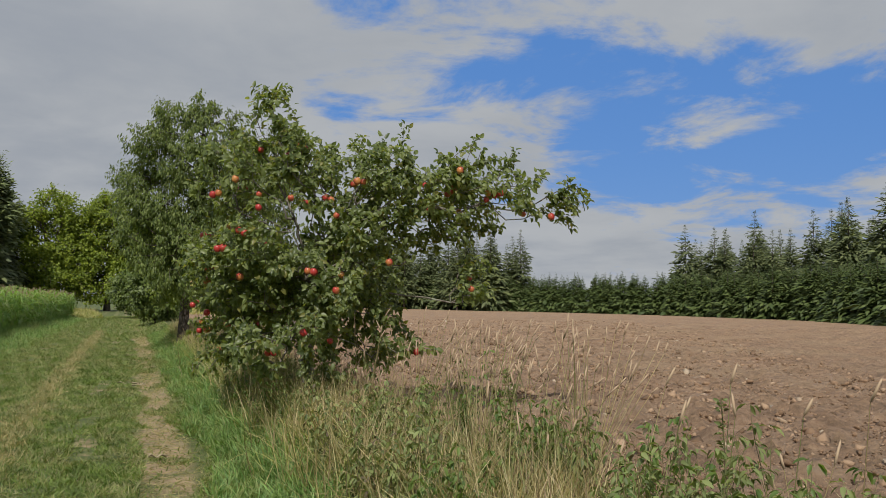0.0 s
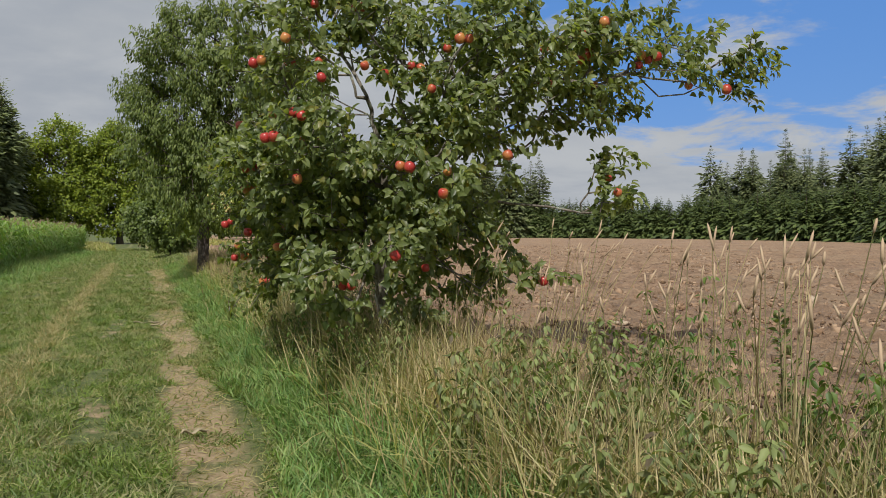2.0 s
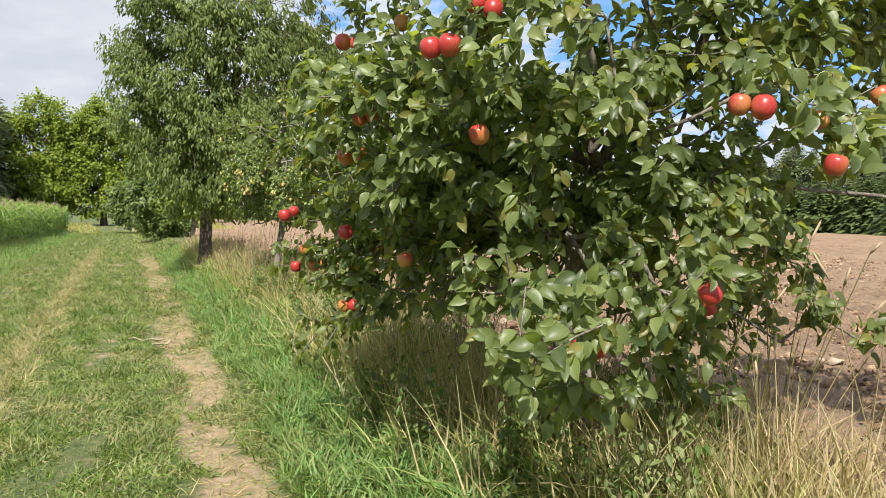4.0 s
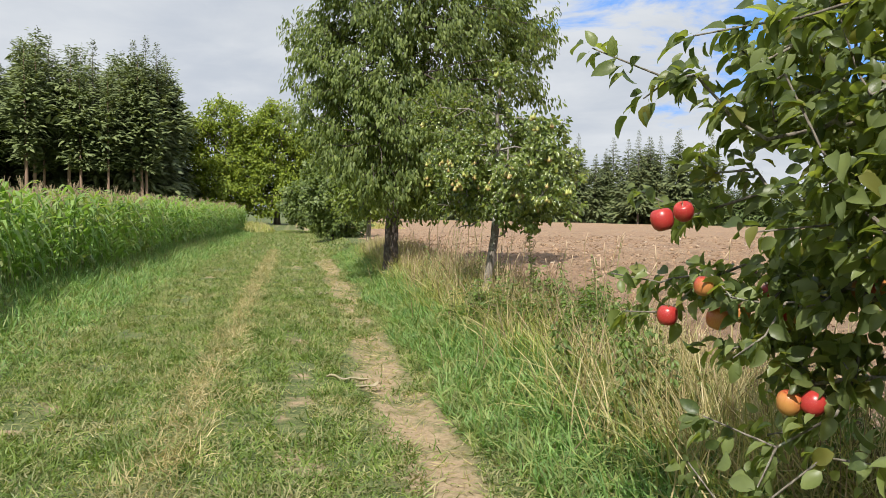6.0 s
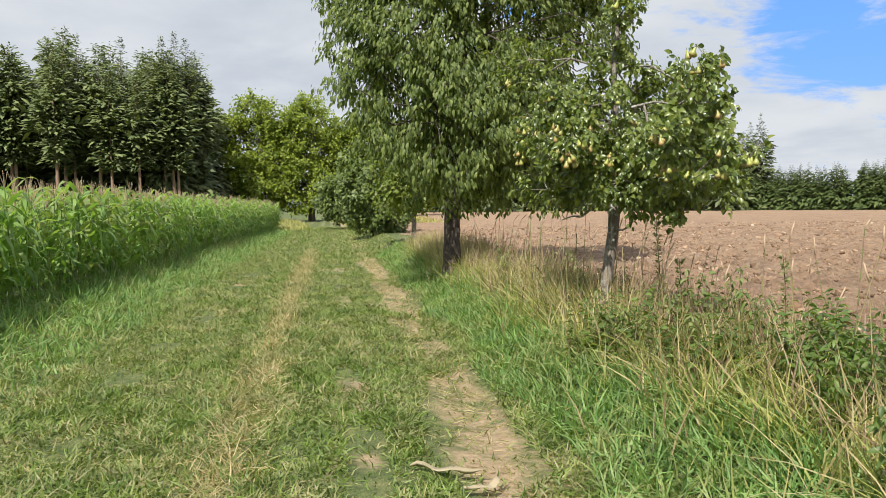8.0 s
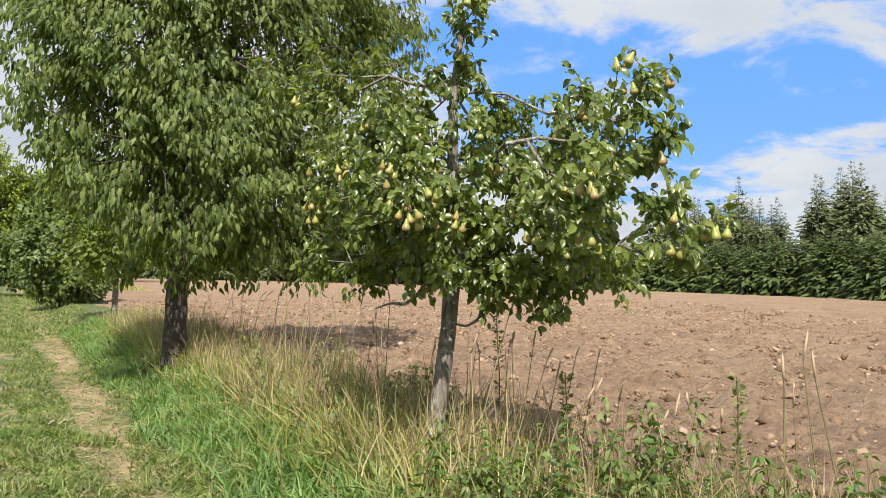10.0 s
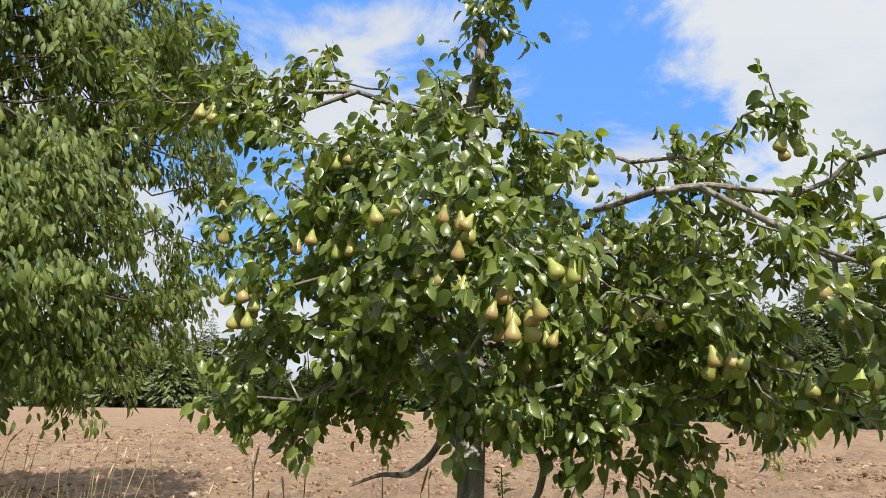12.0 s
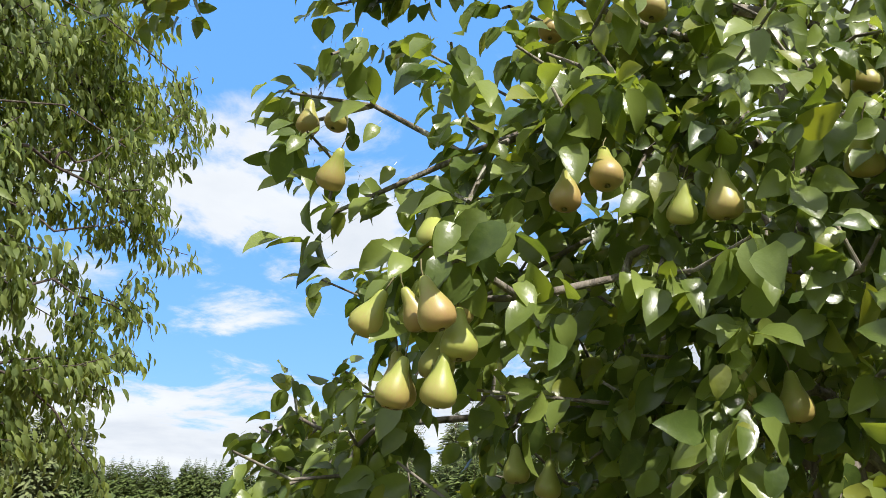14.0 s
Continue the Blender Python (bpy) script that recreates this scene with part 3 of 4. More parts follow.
def build_grass():
    # mown turf of the track
    x, y = spread_xy(215000, -4.4, 1.05, 0.5, 36, 1.45)
    x = x + rng.normal(size=len(x)) * np.where(x < -4, 0.5, 0.05)
    y = y + rng.normal(size=len(y)) * 0.6
    x2, y2 = rng.uniform(-3.0, 1.0, 150000), 3.0 + 21.0 * rng.uniform(0, 1, 150000) ** 1.1
    x, y = np.append(x, x2), np.append(y, y2)
    u = rng.uniform(size=len(x))
    bare = (np.abs(x - 0.36 + 0.1 * np.sin(y * 1.3)) < 0.23 + 0.08 * np.sin(y * 0.9)) & (u < 0.93) & patchy(x, y, 1.1, -0.38, 3.0)
    bare |= (np.abs(x + 0.45 + 0.04 * np.sin(y * 1.9)) < 0.12) & patchy(x, y, 0.9, -0.02, 2.0) & (u < 0.9)
    bare |= (np.abs(x + 2.35 + 0.05 * np.sin(y * 1.1)) < 0.15) & patchy(x, y, 0.8, 0.16, 5.0) & (u < 0.9)
    bare |= (np.abs(x + 1.22) < 0.11) & (u < 0.6)
    x, y = x[~bare], y[~bare]
    dist = 1 + np.clip(y - 6, 0, 40) * 0.035
    tuft = np.array([noise.noise(Vector((a * 2.6, b * 2.6, 1.7))) for a, b in zip(x, y)])
    V, T = blades(x, y, rng.uniform(0.04, 0.095, len(x)) * (1 + 0.9 * np.clip(tuft, -0.4, 0.8)), 0.0095 * dist, 0.6, (0.5, 0.9, 1.3), 0.0, 2)
    tagged(new("short_grass", tri_mesh("short_grass", V, T, M_TURF, True)), "short mown green grass on the farm track", "grass", kind="stuff")
    # coarser turf where the track runs out to the wood
    x, y = rng.uniform(-5.2, 1.6, 30000), rng.uniform(33, 68, 30000)
    V, T = blades(x, y, rng.uniform(0.05, 0.15, len(x)), np.full(len(x), 0.030), 0.6, (0.5, 0.9, 1.3), 0.0, 2)
    tagged(new("far_turf", tri_mesh("far_turf", V, T, M_TURF, True)), "rough green turf at the far end of the track", "grass", kind="stuff")
    # loose straw on the worn wheel line
    x = rng.normal(0.36, 0.17, 5200)
    y = 3 + 30 * rng.uniform(0, 1, len(x)) ** 1.3
    V, T = blades(x, y, rng.uniform(0.05, 0.16, len(x)), 0.0045 * (1 + y * 0.02), 2.6, (0.2, 0.6), 0.004, 2)
    tagged(new("loose_straw", tri_mesh("loose_straw", V, T, M_DRY, True)), "loose straw trodden into the bare wheel track", "straw", kind="stuff")
    # hay and dry grass along the crown of the left wheel line
    x = rng.normal(-1.22, 0.12, 17000)
    y = 3 + 34 * rng.uniform(0, 1, len(x)) ** 1.2
    V, T = blades(x, y, rng.uniform(0.06, 0.17, len(x)), 0.0062 * (1 + y * 0.02), 0.9, (0.6, 1.1), 0.0, 2)
    tagged(new("dry_ridge_grass", tri_mesh("dry_ridge_grass", V, T, M_DRY, True)), "straw-coloured dry grass along the wheel track", "grass", kind="stuff")
    # lush strip beside the track
    x, y = spread_xy(46000, 0.72, 1.75, 1.5, 34, 1.3)
    x = x + 0.1 * np.sin(y * 1.7)
    V, T = blades(x, y, rng.uniform(0.10, 0.27, len(x)) * (0.65 + 0.5 * np.clip((x - 0.7) / 0.8, 0, 1)), 0.0125 * (1 + np.clip(y - 8, 0, 40) * 0.03), 0.4, (0.3, 0.7, 1.1))
    tagged(new("lush_grass", tri_mesh("lush_grass", V, T, M_LUSH, True)), "lush bright green grass beside the track", "grass", kind="stuff")
    x, y = spread_xy(34000, -4.95, -2.9, 9, 60, 1.3)
    V, T = blades(x, y, rng.uniform(0.10, 0.34, len(x)) * np.clip((-x - 2.6) / 1.2, 0.3, 1.2), 0.015 * (1 + np.clip(y - 12, 0, 40) * 0.03), 0.4, (0.3, 0.7, 1.1))
    tagged(new("verge_grass", tri_mesh("verge_grass", V, T, M_LUSH, True)), "green grass at the foot of the maize", "grass", kind="stuff")
    # tall dry grass under the trees
    x = rng.normal(2.0, 0.36, 20000)
    y = 0.5 + 33 * rng.uniform(0, 1, len(x)) ** 1.15
    ok = patchy(x, y, 0.8, -0.12, 4.0) & (x > 1.3) & (x < 2.9)
    x, y = x[ok], y[ok]
    V, T = blades(x, y, rng.uniform(0.2, 0.66, len(x)), 0.0095 * (1 + np.clip(y - 6, 0, 40) * 0.03), 0.3, (0.15, 0.5, 0.9))
    tagged(new("tall_dry_grass", tri_mesh("tall_dry_grass", V, T, M_DRY, True)), "tall straw-coloured grass under the fruit trees", "grass", kind="stuff")
    x = rng.normal(1.80, 0.26, 18000)
    y = 0.5 + 30 * rng.uniform(0, 1, len(x)) ** 1.1
    V, T = blades(x, y, rng.uniform(0.16, 0.5, len(x)), 0.0095 * (1 + np.clip(y - 6, 0, 40) * 0.03), 0.4, (0.2, 0.6, 1.0))
    tagged(new("yellowing_grass", tri_mesh("yellowing_grass", V, T, M_STRAW_GREEN, True)), "tall yellowing grass beside the lush verge", "grass", kind="stuff")
    x = rng.normal(1.95, 0.36, 12000)
    y = rng.uniform(0.8, 13.0, len(x))
    ok = patchy(x, y, 1.2, -0.1, 6.0) & (x > 1.15) & ((y < 8.6) | (x < 1.9))
    x, y = x[ok], y[ok]
    V, T = blades(x, y, rng.uniform(0.25, 0.8, len(x)), np.full(len(x), 0.0095), 0.26, (0.1, 0.35, 0.7))
    tagged(new("dead_grass", tri_mesh("dead_grass", V, T, M_DRY, True)), "tall dead grass among the nettles", "grass", kind="stuff")
    x = rng.normal(2.1, 0.35, 7000)
    y = 0.5 + 30 * rng.uniform(0, 1, len(x))
    V, T = blades(x, y, rng.uniform(0.25, 0.75, len(x)), 0.008 * (1 + np.clip(y - 6, 0, 40) * 0.03), 0.3, (0.1, 0.4))
    tagged(new("brown_stalks", tri_mesh("brown_stalks", V, T, M_BROWN, True)), "withered brown stalks under the fruit trees", "grass", kind="stuff")


build_grass()


def build_seed_grass():
    """Long stalks with feathery heads."""
    n = 170
    x = rng.normal(2.25, 0.28, n)
    y = rng.uniform(1.5, 26, n)
    h = rng.uniform(0.55, 1.05, n)
    d = unit(np.stack([rng.normal(0.1, 0.16, n), rng.normal(0.05, 0.16, n), np.ones(n)], 1))
    f = np.repeat(np.arange(12), 10)          # fans of long leaning stalks at the field edge
    fx, fy = rng.uniform(2.2, 2.9, 12)[f], rng.uniform(4.2, 9.0, 12)[f]
    x, y = np.append(x, fx + rng.normal(size=len(f)) * 0.03), np.append(y, fy + rng.normal(size=len(f)) * 0.03)
    h = np.append(h, rng.uniform(0.8, 1.2, len(f)))
    d = np.concatenate([d, unit(np.stack([rng.normal(0.2, 0.28, len(f)), rng.normal(0, 0.28, len(f)), np.ones(len(f))], 1))])
    n = len(x)
    A = np.stack([x, y, bank(x, y)], 1)
    B = A + d * h[:, None]
    r = 0.003 * (1 + 0.05 * y)
    st = tubes(A, B, r, r * 0.5, 3)
    hv, ht = ico(1)
    bend = unit(d + np.stack([rng.normal(0.2, 0.2, n), rng.normal(0, 0.2, n), 0 * x], 1))
    hl = rng.uniform(0.035, 0.085, n)
    hd = scatter(hv, ht, basis(bend, np.tile([[1.0, 0.1, 0.0]], (n, 1))), B + bend * hl[:, None] * 0.8, np.stack([0.0065 + 0 * hl, hl, 0.0065 + 0 * hl], 1))
    V, T, I = joined(st, hd)
    tagged(new("seed_grass", tri_mesh("seed_grass", V, T, [M_DRY, M_SEED], True, I)), "long pale grass stalks with feathery seed heads", "grass", kind="stuff")


build_seed_grass()


def build_far_grass():
    """Rough grass where the track meets the wood."""
    n = 9000
    x, y = rng.uniform(-14, 7, n), rng.uniform(62, 94, n)
    ok = np.abs(x + 0.02 * (y - 62) ** 1.35 + 0.3) > 1.6
    x, y = x[ok], y[ok]
    V, T = blades(x, y, rng.uniform(0.15, 0.6, len(x)), np.full(len(x), 0.05), 0.4, (0.3, 0.8))
    tagged(new("rough_grass", tri_mesh("rough_grass", V, T, M_STRAW_GREEN, True)), "rough yellowing grass before the oaks", "grass", kind="stuff")


build_far_grass()


# ---- trees ----
def fruit_mesh(name, profile, mat, sides=14):
    v, t = [], []
    for i, (r, z) in enumerate(profile):
        for j in range(sides):
            a = 2 * math.pi * j / sides
            v.append((r * math.cos(a), r * math.sin(a), z))
    for i in range(len(profile) - 1):
        for j in range(sides):
            a, b = i * sides + j, i * sides + (j + 1) % sides
            t += [(a, b, b + sides), (a, b + sides, a + sides)]
    return tri_mesh(name, np.array(v), np.array(t), mat, True)


def stalk_mesh(name, length, bend, r, mat):
    pts = np.array([(0, 0, 0), (bend * 0.2, 0, length * 0.45), (bend, 0, length)])
    return tri_mesh(name, *pipe(pts, np.array([r, r, r * 1.2]), 5), mat, True)


APPLE_ME = fruit_mesh("apple", [(0.0, 0.018), (0.006, 0.020), (0.014, 0.030), (0.024, 0.033), (0.033, 0.024), (0.0375, 0.008), (0.036, -0.010), (0.030, -0.024), (0.020, -0.033), (0.010, -0.0345), (0.004, -0.030), (0.0, -0.029)], M_APPLE)
APPLE_STALK = stalk_mesh("stalk", 0.034, 0.006, 0.0014, M_STEM)
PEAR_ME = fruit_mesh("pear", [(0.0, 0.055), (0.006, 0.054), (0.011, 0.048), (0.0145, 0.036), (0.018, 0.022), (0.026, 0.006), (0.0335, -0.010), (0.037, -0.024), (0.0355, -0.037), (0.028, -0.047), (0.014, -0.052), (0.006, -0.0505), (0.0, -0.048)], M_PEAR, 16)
PEAR_CALYX = fruit_mesh("calyx", [(0.0065, -0.054), (0.005, -0.0505), (0.0, -0.049)], M_STEM, 8)
PEAR_STALK = stalk_mesh("stalk", 0.035, 0.010, 0.0018, M_STEM)


def hang_fruit(tree, name, me, stalk, top, place, size, tilt, extra=None):
    ob = part(name, me, None, tree)
    ob.matrix_basis = Matrix.Translation(place) @ Euler((rng.normal() * tilt, rng.normal() * tilt, rng.uniform(0, 6.28))).to_matrix().to_4x4() @ Matrix.Scale(size, 4)
    st = part("stalk", stalk, None, ob)
    st.location = (0, 0, top)
    if extra is not None:
        part("calyx", extra, None, ob)


APPLES_AT = [(1.20, 8.20, 2.54), (1.08, 8.35, 2.28), (1.66, 7.60, 1.86), (1.95, 7.65, 1.84), (1.05, 8.40, 1.82), (1.60, 7.75, 1.26), (1.36, 8.05, 1.04), (3.58, 8.17, 1.84),
             (4.03, 7.71, 2.55), (3.43, 8.16, 3.04), (3.62, 7.76, 2.77), (4.36, 7.66, 2.53), (1.86, 7.50, 1.68), (0.98, 8.4, 2.85), (0.85, 9.35, 1.8), (0.82, 9.5, 1.42), (0.8, 10.7, 1.52), (0.85, 10.9, 1.15)]
PEARS_AT = [(1.92, 16.54, 1.69), (1.43, 17.46, 1.87), (2.37, 16.19, 1.71), (1.31, 18.48, 1.88), (2.22, 16.38, 2.06), (1.12, 17.58, 2.08), (1.38, 17.57, 2.08), (1.38, 17.46, 1.82),
            (1.46, 17.39, 1.80), (1.54, 18.25, 2.45), (1.32, 18.46, 1.95), (1.41, 18.29, 2.13), (1.27, 18.45, 1.84), (1.87, 17.43, 2.29), (1.52, 17.31, 1.91), (1.39, 18.75, 2.32),
            (1.30, 18.67, 2.17), (1.48, 18.16, 2.09), (1.49, 18.40, 2.43), (1.58, 18.12, 1.84), (2.11, 16.45, 2.39), (2.15, 16.23, 1.77), (1.93, 16.59, 1.98), (1.24, 18.70, 2.65),
            (2.02, 17.83, 3.21), (2.19, 16.93, 2.38), (1.69, 18.52, 1.74)]


def build_apple_tree():
    tree = thing("apple_tree", (0, 0, 0), "spreading old apple tree laden with red apples, in tall dry grass", "tree", "roadside fruit trees")
    chain = [(2.02, 9.25, 0.2), (1.98, 9.22, 0.6), (1.93, 9.2, 1.0), (1.98, 9.15, 1.4), (2.05, 9.1, 1.75)]
    low = [(1.83, 8.84, 1.78, 0.63), (1.14, 9.05, 1.86, 0.44), (2.23, 8.92, 1.70, 0.63), (1.35, 9.08, 2.10, 0.63), (1.51, 10.44, 1.86, 0.51), (1.27, 10.76, 1.38, 0.32), (2.23, 9.48, 1.38, 0.51),
           (1.15, 7.98, 1.30, 0.28), (1.27, 11.16, 1.38, 0.32), (2.55, 8.92, 1.38, 0.51), (1.25, 8.68, 2.02, 0.50), (1.19, 9.48, 1.38, 0.23), (0.98, 8.97, 2.02, 0.36), (1.75, 9.48, 1.46, 0.32),
           (1.59, 8.36, 1.22, 0.32), (1.03, 10.36, 1.62, 0.23), (2.47, 9.08, 2.02, 0.63), (1.91, 8.28, 0.90, 0.14), (2.87, 9.48, 1.22, 0.41), (2.79, 8.28, 1.14, 0.23), (1.35, 8.12, 0.90, 0.14), (1.91, 8.44, 1.30, 0.41)]
    high = [(2.07, 8.76, 2.82, 0.63), (2.63, 8.20, 2.66, 0.63), (1.67, 9.40, 3.22, 0.63), (1.51, 10.84, 2.18, 0.51), (3.67, 8.12, 2.90, 0.45), (1.19, 9.08, 2.98, 0.51), (2.39, 8.44, 2.34, 0.63),
            (2.15, 9.24, 3.38, 0.51), (3.59, 8.60, 2.66, 0.45), (2.63, 8.52, 2.90, 0.51), (1.45, 8.20, 2.30, 0.42), (1.43, 8.52, 3.22, 0.51), (4.07, 7.72, 2.74, 0.32), (4.5, 7.65, 2.70, 0.16),
            (3.19, 8.04, 2.74, 0.45), (0.85, 9.20, 2.10, 0.25), (1.6, 9.0, 3.85, 0.22), (3.5, 8.15, 2.1, 0.22), (3.55, 8.15, 1.7, 0.18)]
    side = [(1.20, 10.20, 1.80, 0.40), (1.10, 10.30, 1.30, 0.34), (1.50, 10.50, 1.40, 0.45), (1.60, 10.60, 2.30, 0.40), (1.10, 10.60, 1.00, 0.25), (1.40, 10.20, 2.10, 0.40), (0.80, 10.80, 1.40, 0.22),
            (1.45, 9.70, 1.30, 0.40), (1.95, 10.00, 1.30, 0.40), (1.55, 9.40, 1.60, 0.45), (0.95, 10.6, 1.9, 0.25)]
    blobs = low + high + side
    goals = np.concatenate([clumped(blobs, 470, 6, 0.10, 0.25), np.repeat(np.array(APPLES_AT) + [0.04, 0.06, 0.10], 6, 0) + rng.normal(size=(6 * len(APPLES_AT), 3)) * 0.09])
    A, tips = tree_parts(tree, chain, [0.10, 0.08, 0.075, 0.075, 0.07], goals, M_APPLE_BARK, 0.0026, 0.38, LEAF_BROAD, M_APPLE_LEAF, 0.079, 15, 0.045, 0.55,
                         thin=5, near=(lambda P: (P[:, 0] < 1.5) & (P[:, 1] < 10.6), M_APPLE_LEAF1, 280), clear=(APPLES_AT, (-0.3, -0.9, -0.1), 0.065), sag=0.10, seed=2)
    # fruit hangs under outer twigs
    outer = A[tips]
    away = ((outer - [2.0, 9.2, 1.9]) / [1.3, 1.8, 1.4])
    pick = outer[(np.linalg.norm(away, axis=1) > 0.72) & (outer[:, 2] > 0.6) & ((outer[:, 0] < 1.9) | (outer[:, 1] < 8.6))]
    pick = pick[rng.permutation(len(pick))[:44]]
    for p in APPLES_AT + list(pick):
        for k in range(int(rng.choice([1, 1, 2, 2]))):
            q = np.array(p) + 0.07 * (k > 0) * np.array([math.cos(k * 2.4), math.sin(k * 2.4), rng.uniform(-0.4, 0.4)]) + np.array([-0.04, -0.05, -0.05]) * (not isinstance(p, tuple))
            hang_fruit(tree, "apple", APPLE_ME, APPLE_STALK, 0.026, q, rng.uniform(0.85, 1.12), 0.3)


build_apple_tree()


def build_pear_tree():
    tree = thing("pear_tree", (0, 0, 0), "small pear tree with lichened trunk, hung with ripe green pears", "tree", "roadside fruit trees")
    chain = [(1.92, 18.06, 0.2), (1.97, 18.08, 0.6), (2.04, 18.1, 1.0), (2.1, 18.13, 1.4), (2.13, 18.16, 1.8), (2.12, 18.17, 2.2), (2.10, 18.14, 2.7), (2.13, 18.08, 3.15)]
    low = [(1.92, 18.15, 1.99, 0.42), (2.36, 17.52, 1.99, 0.43), (1.82, 18.42, 2.05, 0.43), (2.12, 17.94, 1.99, 0.43), (2.66, 17.76, 1.99, 0.40), (2.00, 18.84, 1.93, 0.43), (1.55, 17.74, 1.95, 0.28),
           (2.48, 17.22, 1.75, 0.31), (1.82, 17.88, 1.63, 0.24), (1.62, 17.85, 1.63, 0.22), (2.30, 17.58, 1.69, 0.24), (1.64, 18.84, 1.81, 0.24), (2.78, 17.28, 1.57, 0.17), (2.30, 18.06, 1.69, 0.24),
           (2.30, 17.34, 1.48, 0.22), (2.18, 18.66, 1.57, 0.24), (1.88, 16.56, 1.93, 0.22), (2.24, 18.06, 1.39, 0.10), (2.00, 18.96, 1.57, 0.24), (2.30, 16.30, 1.80, 0.18), (2.25, 16.70, 1.50, 0.22), (1.42, 18.80, 1.44, 0.18), (1.55, 18.65, 1.62, 0.20), (1.47, 18.80, 1.80, 0.22), (2.05, 17.7, 1.6, 0.25)]
    high = [(1.82, 18.12, 2.53, 0.24), (2.36, 18.12, 2.35, 0.36), (2.24, 17.16, 2.05, 0.36), (2.12, 18.42, 2.71, 0.24), (1.58, 18.24, 2.35, 0.24), (2.54, 17.40, 2.35, 0.24), (1.40, 18.66, 2.80, 0.17),
            (1.46, 17.76, 2.29, 0.24), (2.10, 18.12, 2.90, 0.20), (1.35, 18.54, 2.17, 0.12), (2.54, 18.30, 2.41, 0.36), (2.14, 18.06, 3.15, 0.20), (2.20, 18.02, 3.40, 0.16), (1.45, 19.1, 3.05, 0.18),
            (1.60, 18.34, 2.17, 0.22), (2.84, 17.94, 2.11, 0.40), (1.25, 19.4, 2.95, 0.20), (2.15, 16.5, 2.28, 0.14), (2.30, 17.0, 2.25, 0.22), (2.24, 16.75, 2.22, 0.16), (1.70, 18.7, 3.02, 0.16), (1.42, 18.95, 2.65, 0.13)]
    blobs = low + high
    goals = np.concatenate([clumped(blobs, 300, 6, 0.06, 0.2), np.repeat(np.array(PEARS_AT) + [0.03, 0.03, 0.09], 5, 0) + rng.normal(size=(5 * len(PEARS_AT), 3)) * 0.06])
    A, tips = tree_parts(tree, chain, [0.066, 0.055, 0.052, 0.052, 0.048, 0.038, 0.026, 0.016], goals, M_PEAR_BARK, 0.0022, 0.38, LEAF_OVAL, M_PEAR_LEAF, 0.060, 15, 0.032, 0.8,
                         thin=5, near=(lambda P: P[:, 0] < 1.75, M_PEAR_LEAF1, 290), clear=(PEARS_AT, (-0.75, -0.6, -0.1), 0.058), sag=0.04, seed=5)
    for bow in ([(-0.02, 1.56), (-0.12, 1.46), (-0.19, 1.36), (-0.27, 1.30), (-0.36, 1.31), (-0.47, 1.27)], [(0.10, 1.56), (0.19, 1.44), (0.24, 1.33), (0.21, 1.22), (0.13, 1.17), (0.04, 1.19)]):
        part("branch", tri_mesh("branch", *stem_mesh([(2.1 + 0.77 * a - 0.12, 18.13 - 0.64 * a - 0.14, z) for a, z in bow], [0.016, 0.015, 0.014, 0.012, 0.009, 0.005], 8, 0.08, 3), M_PEAR_BARK, True), None, tree)
    outer = A[tips]
    front = (outer - [2.1, 17.9, 0]) @ np.array([-0.78, -0.62, 0.0])
    pick = outer[(outer[:, 2] > 1.55) & (front > 0.12) & (outer[:, 0] > 1.22)] + [-0.02, -0.02, -0.07]
    pick = pick[rng.permutation(len(pick))[:44]]
    for p in PEARS_AT + list(pick):
        for k in range(int(rng.choice([1, 2, 2, 3]))):
            q = np.array(p) + 0.052 * (k > 0) * np.array([math.cos(k * 2.1), math.sin(k * 2.1), rng.uniform(-0.7, 0.5)])
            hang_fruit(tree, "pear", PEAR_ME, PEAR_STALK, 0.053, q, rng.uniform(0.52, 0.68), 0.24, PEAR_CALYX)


build_pear_tree()


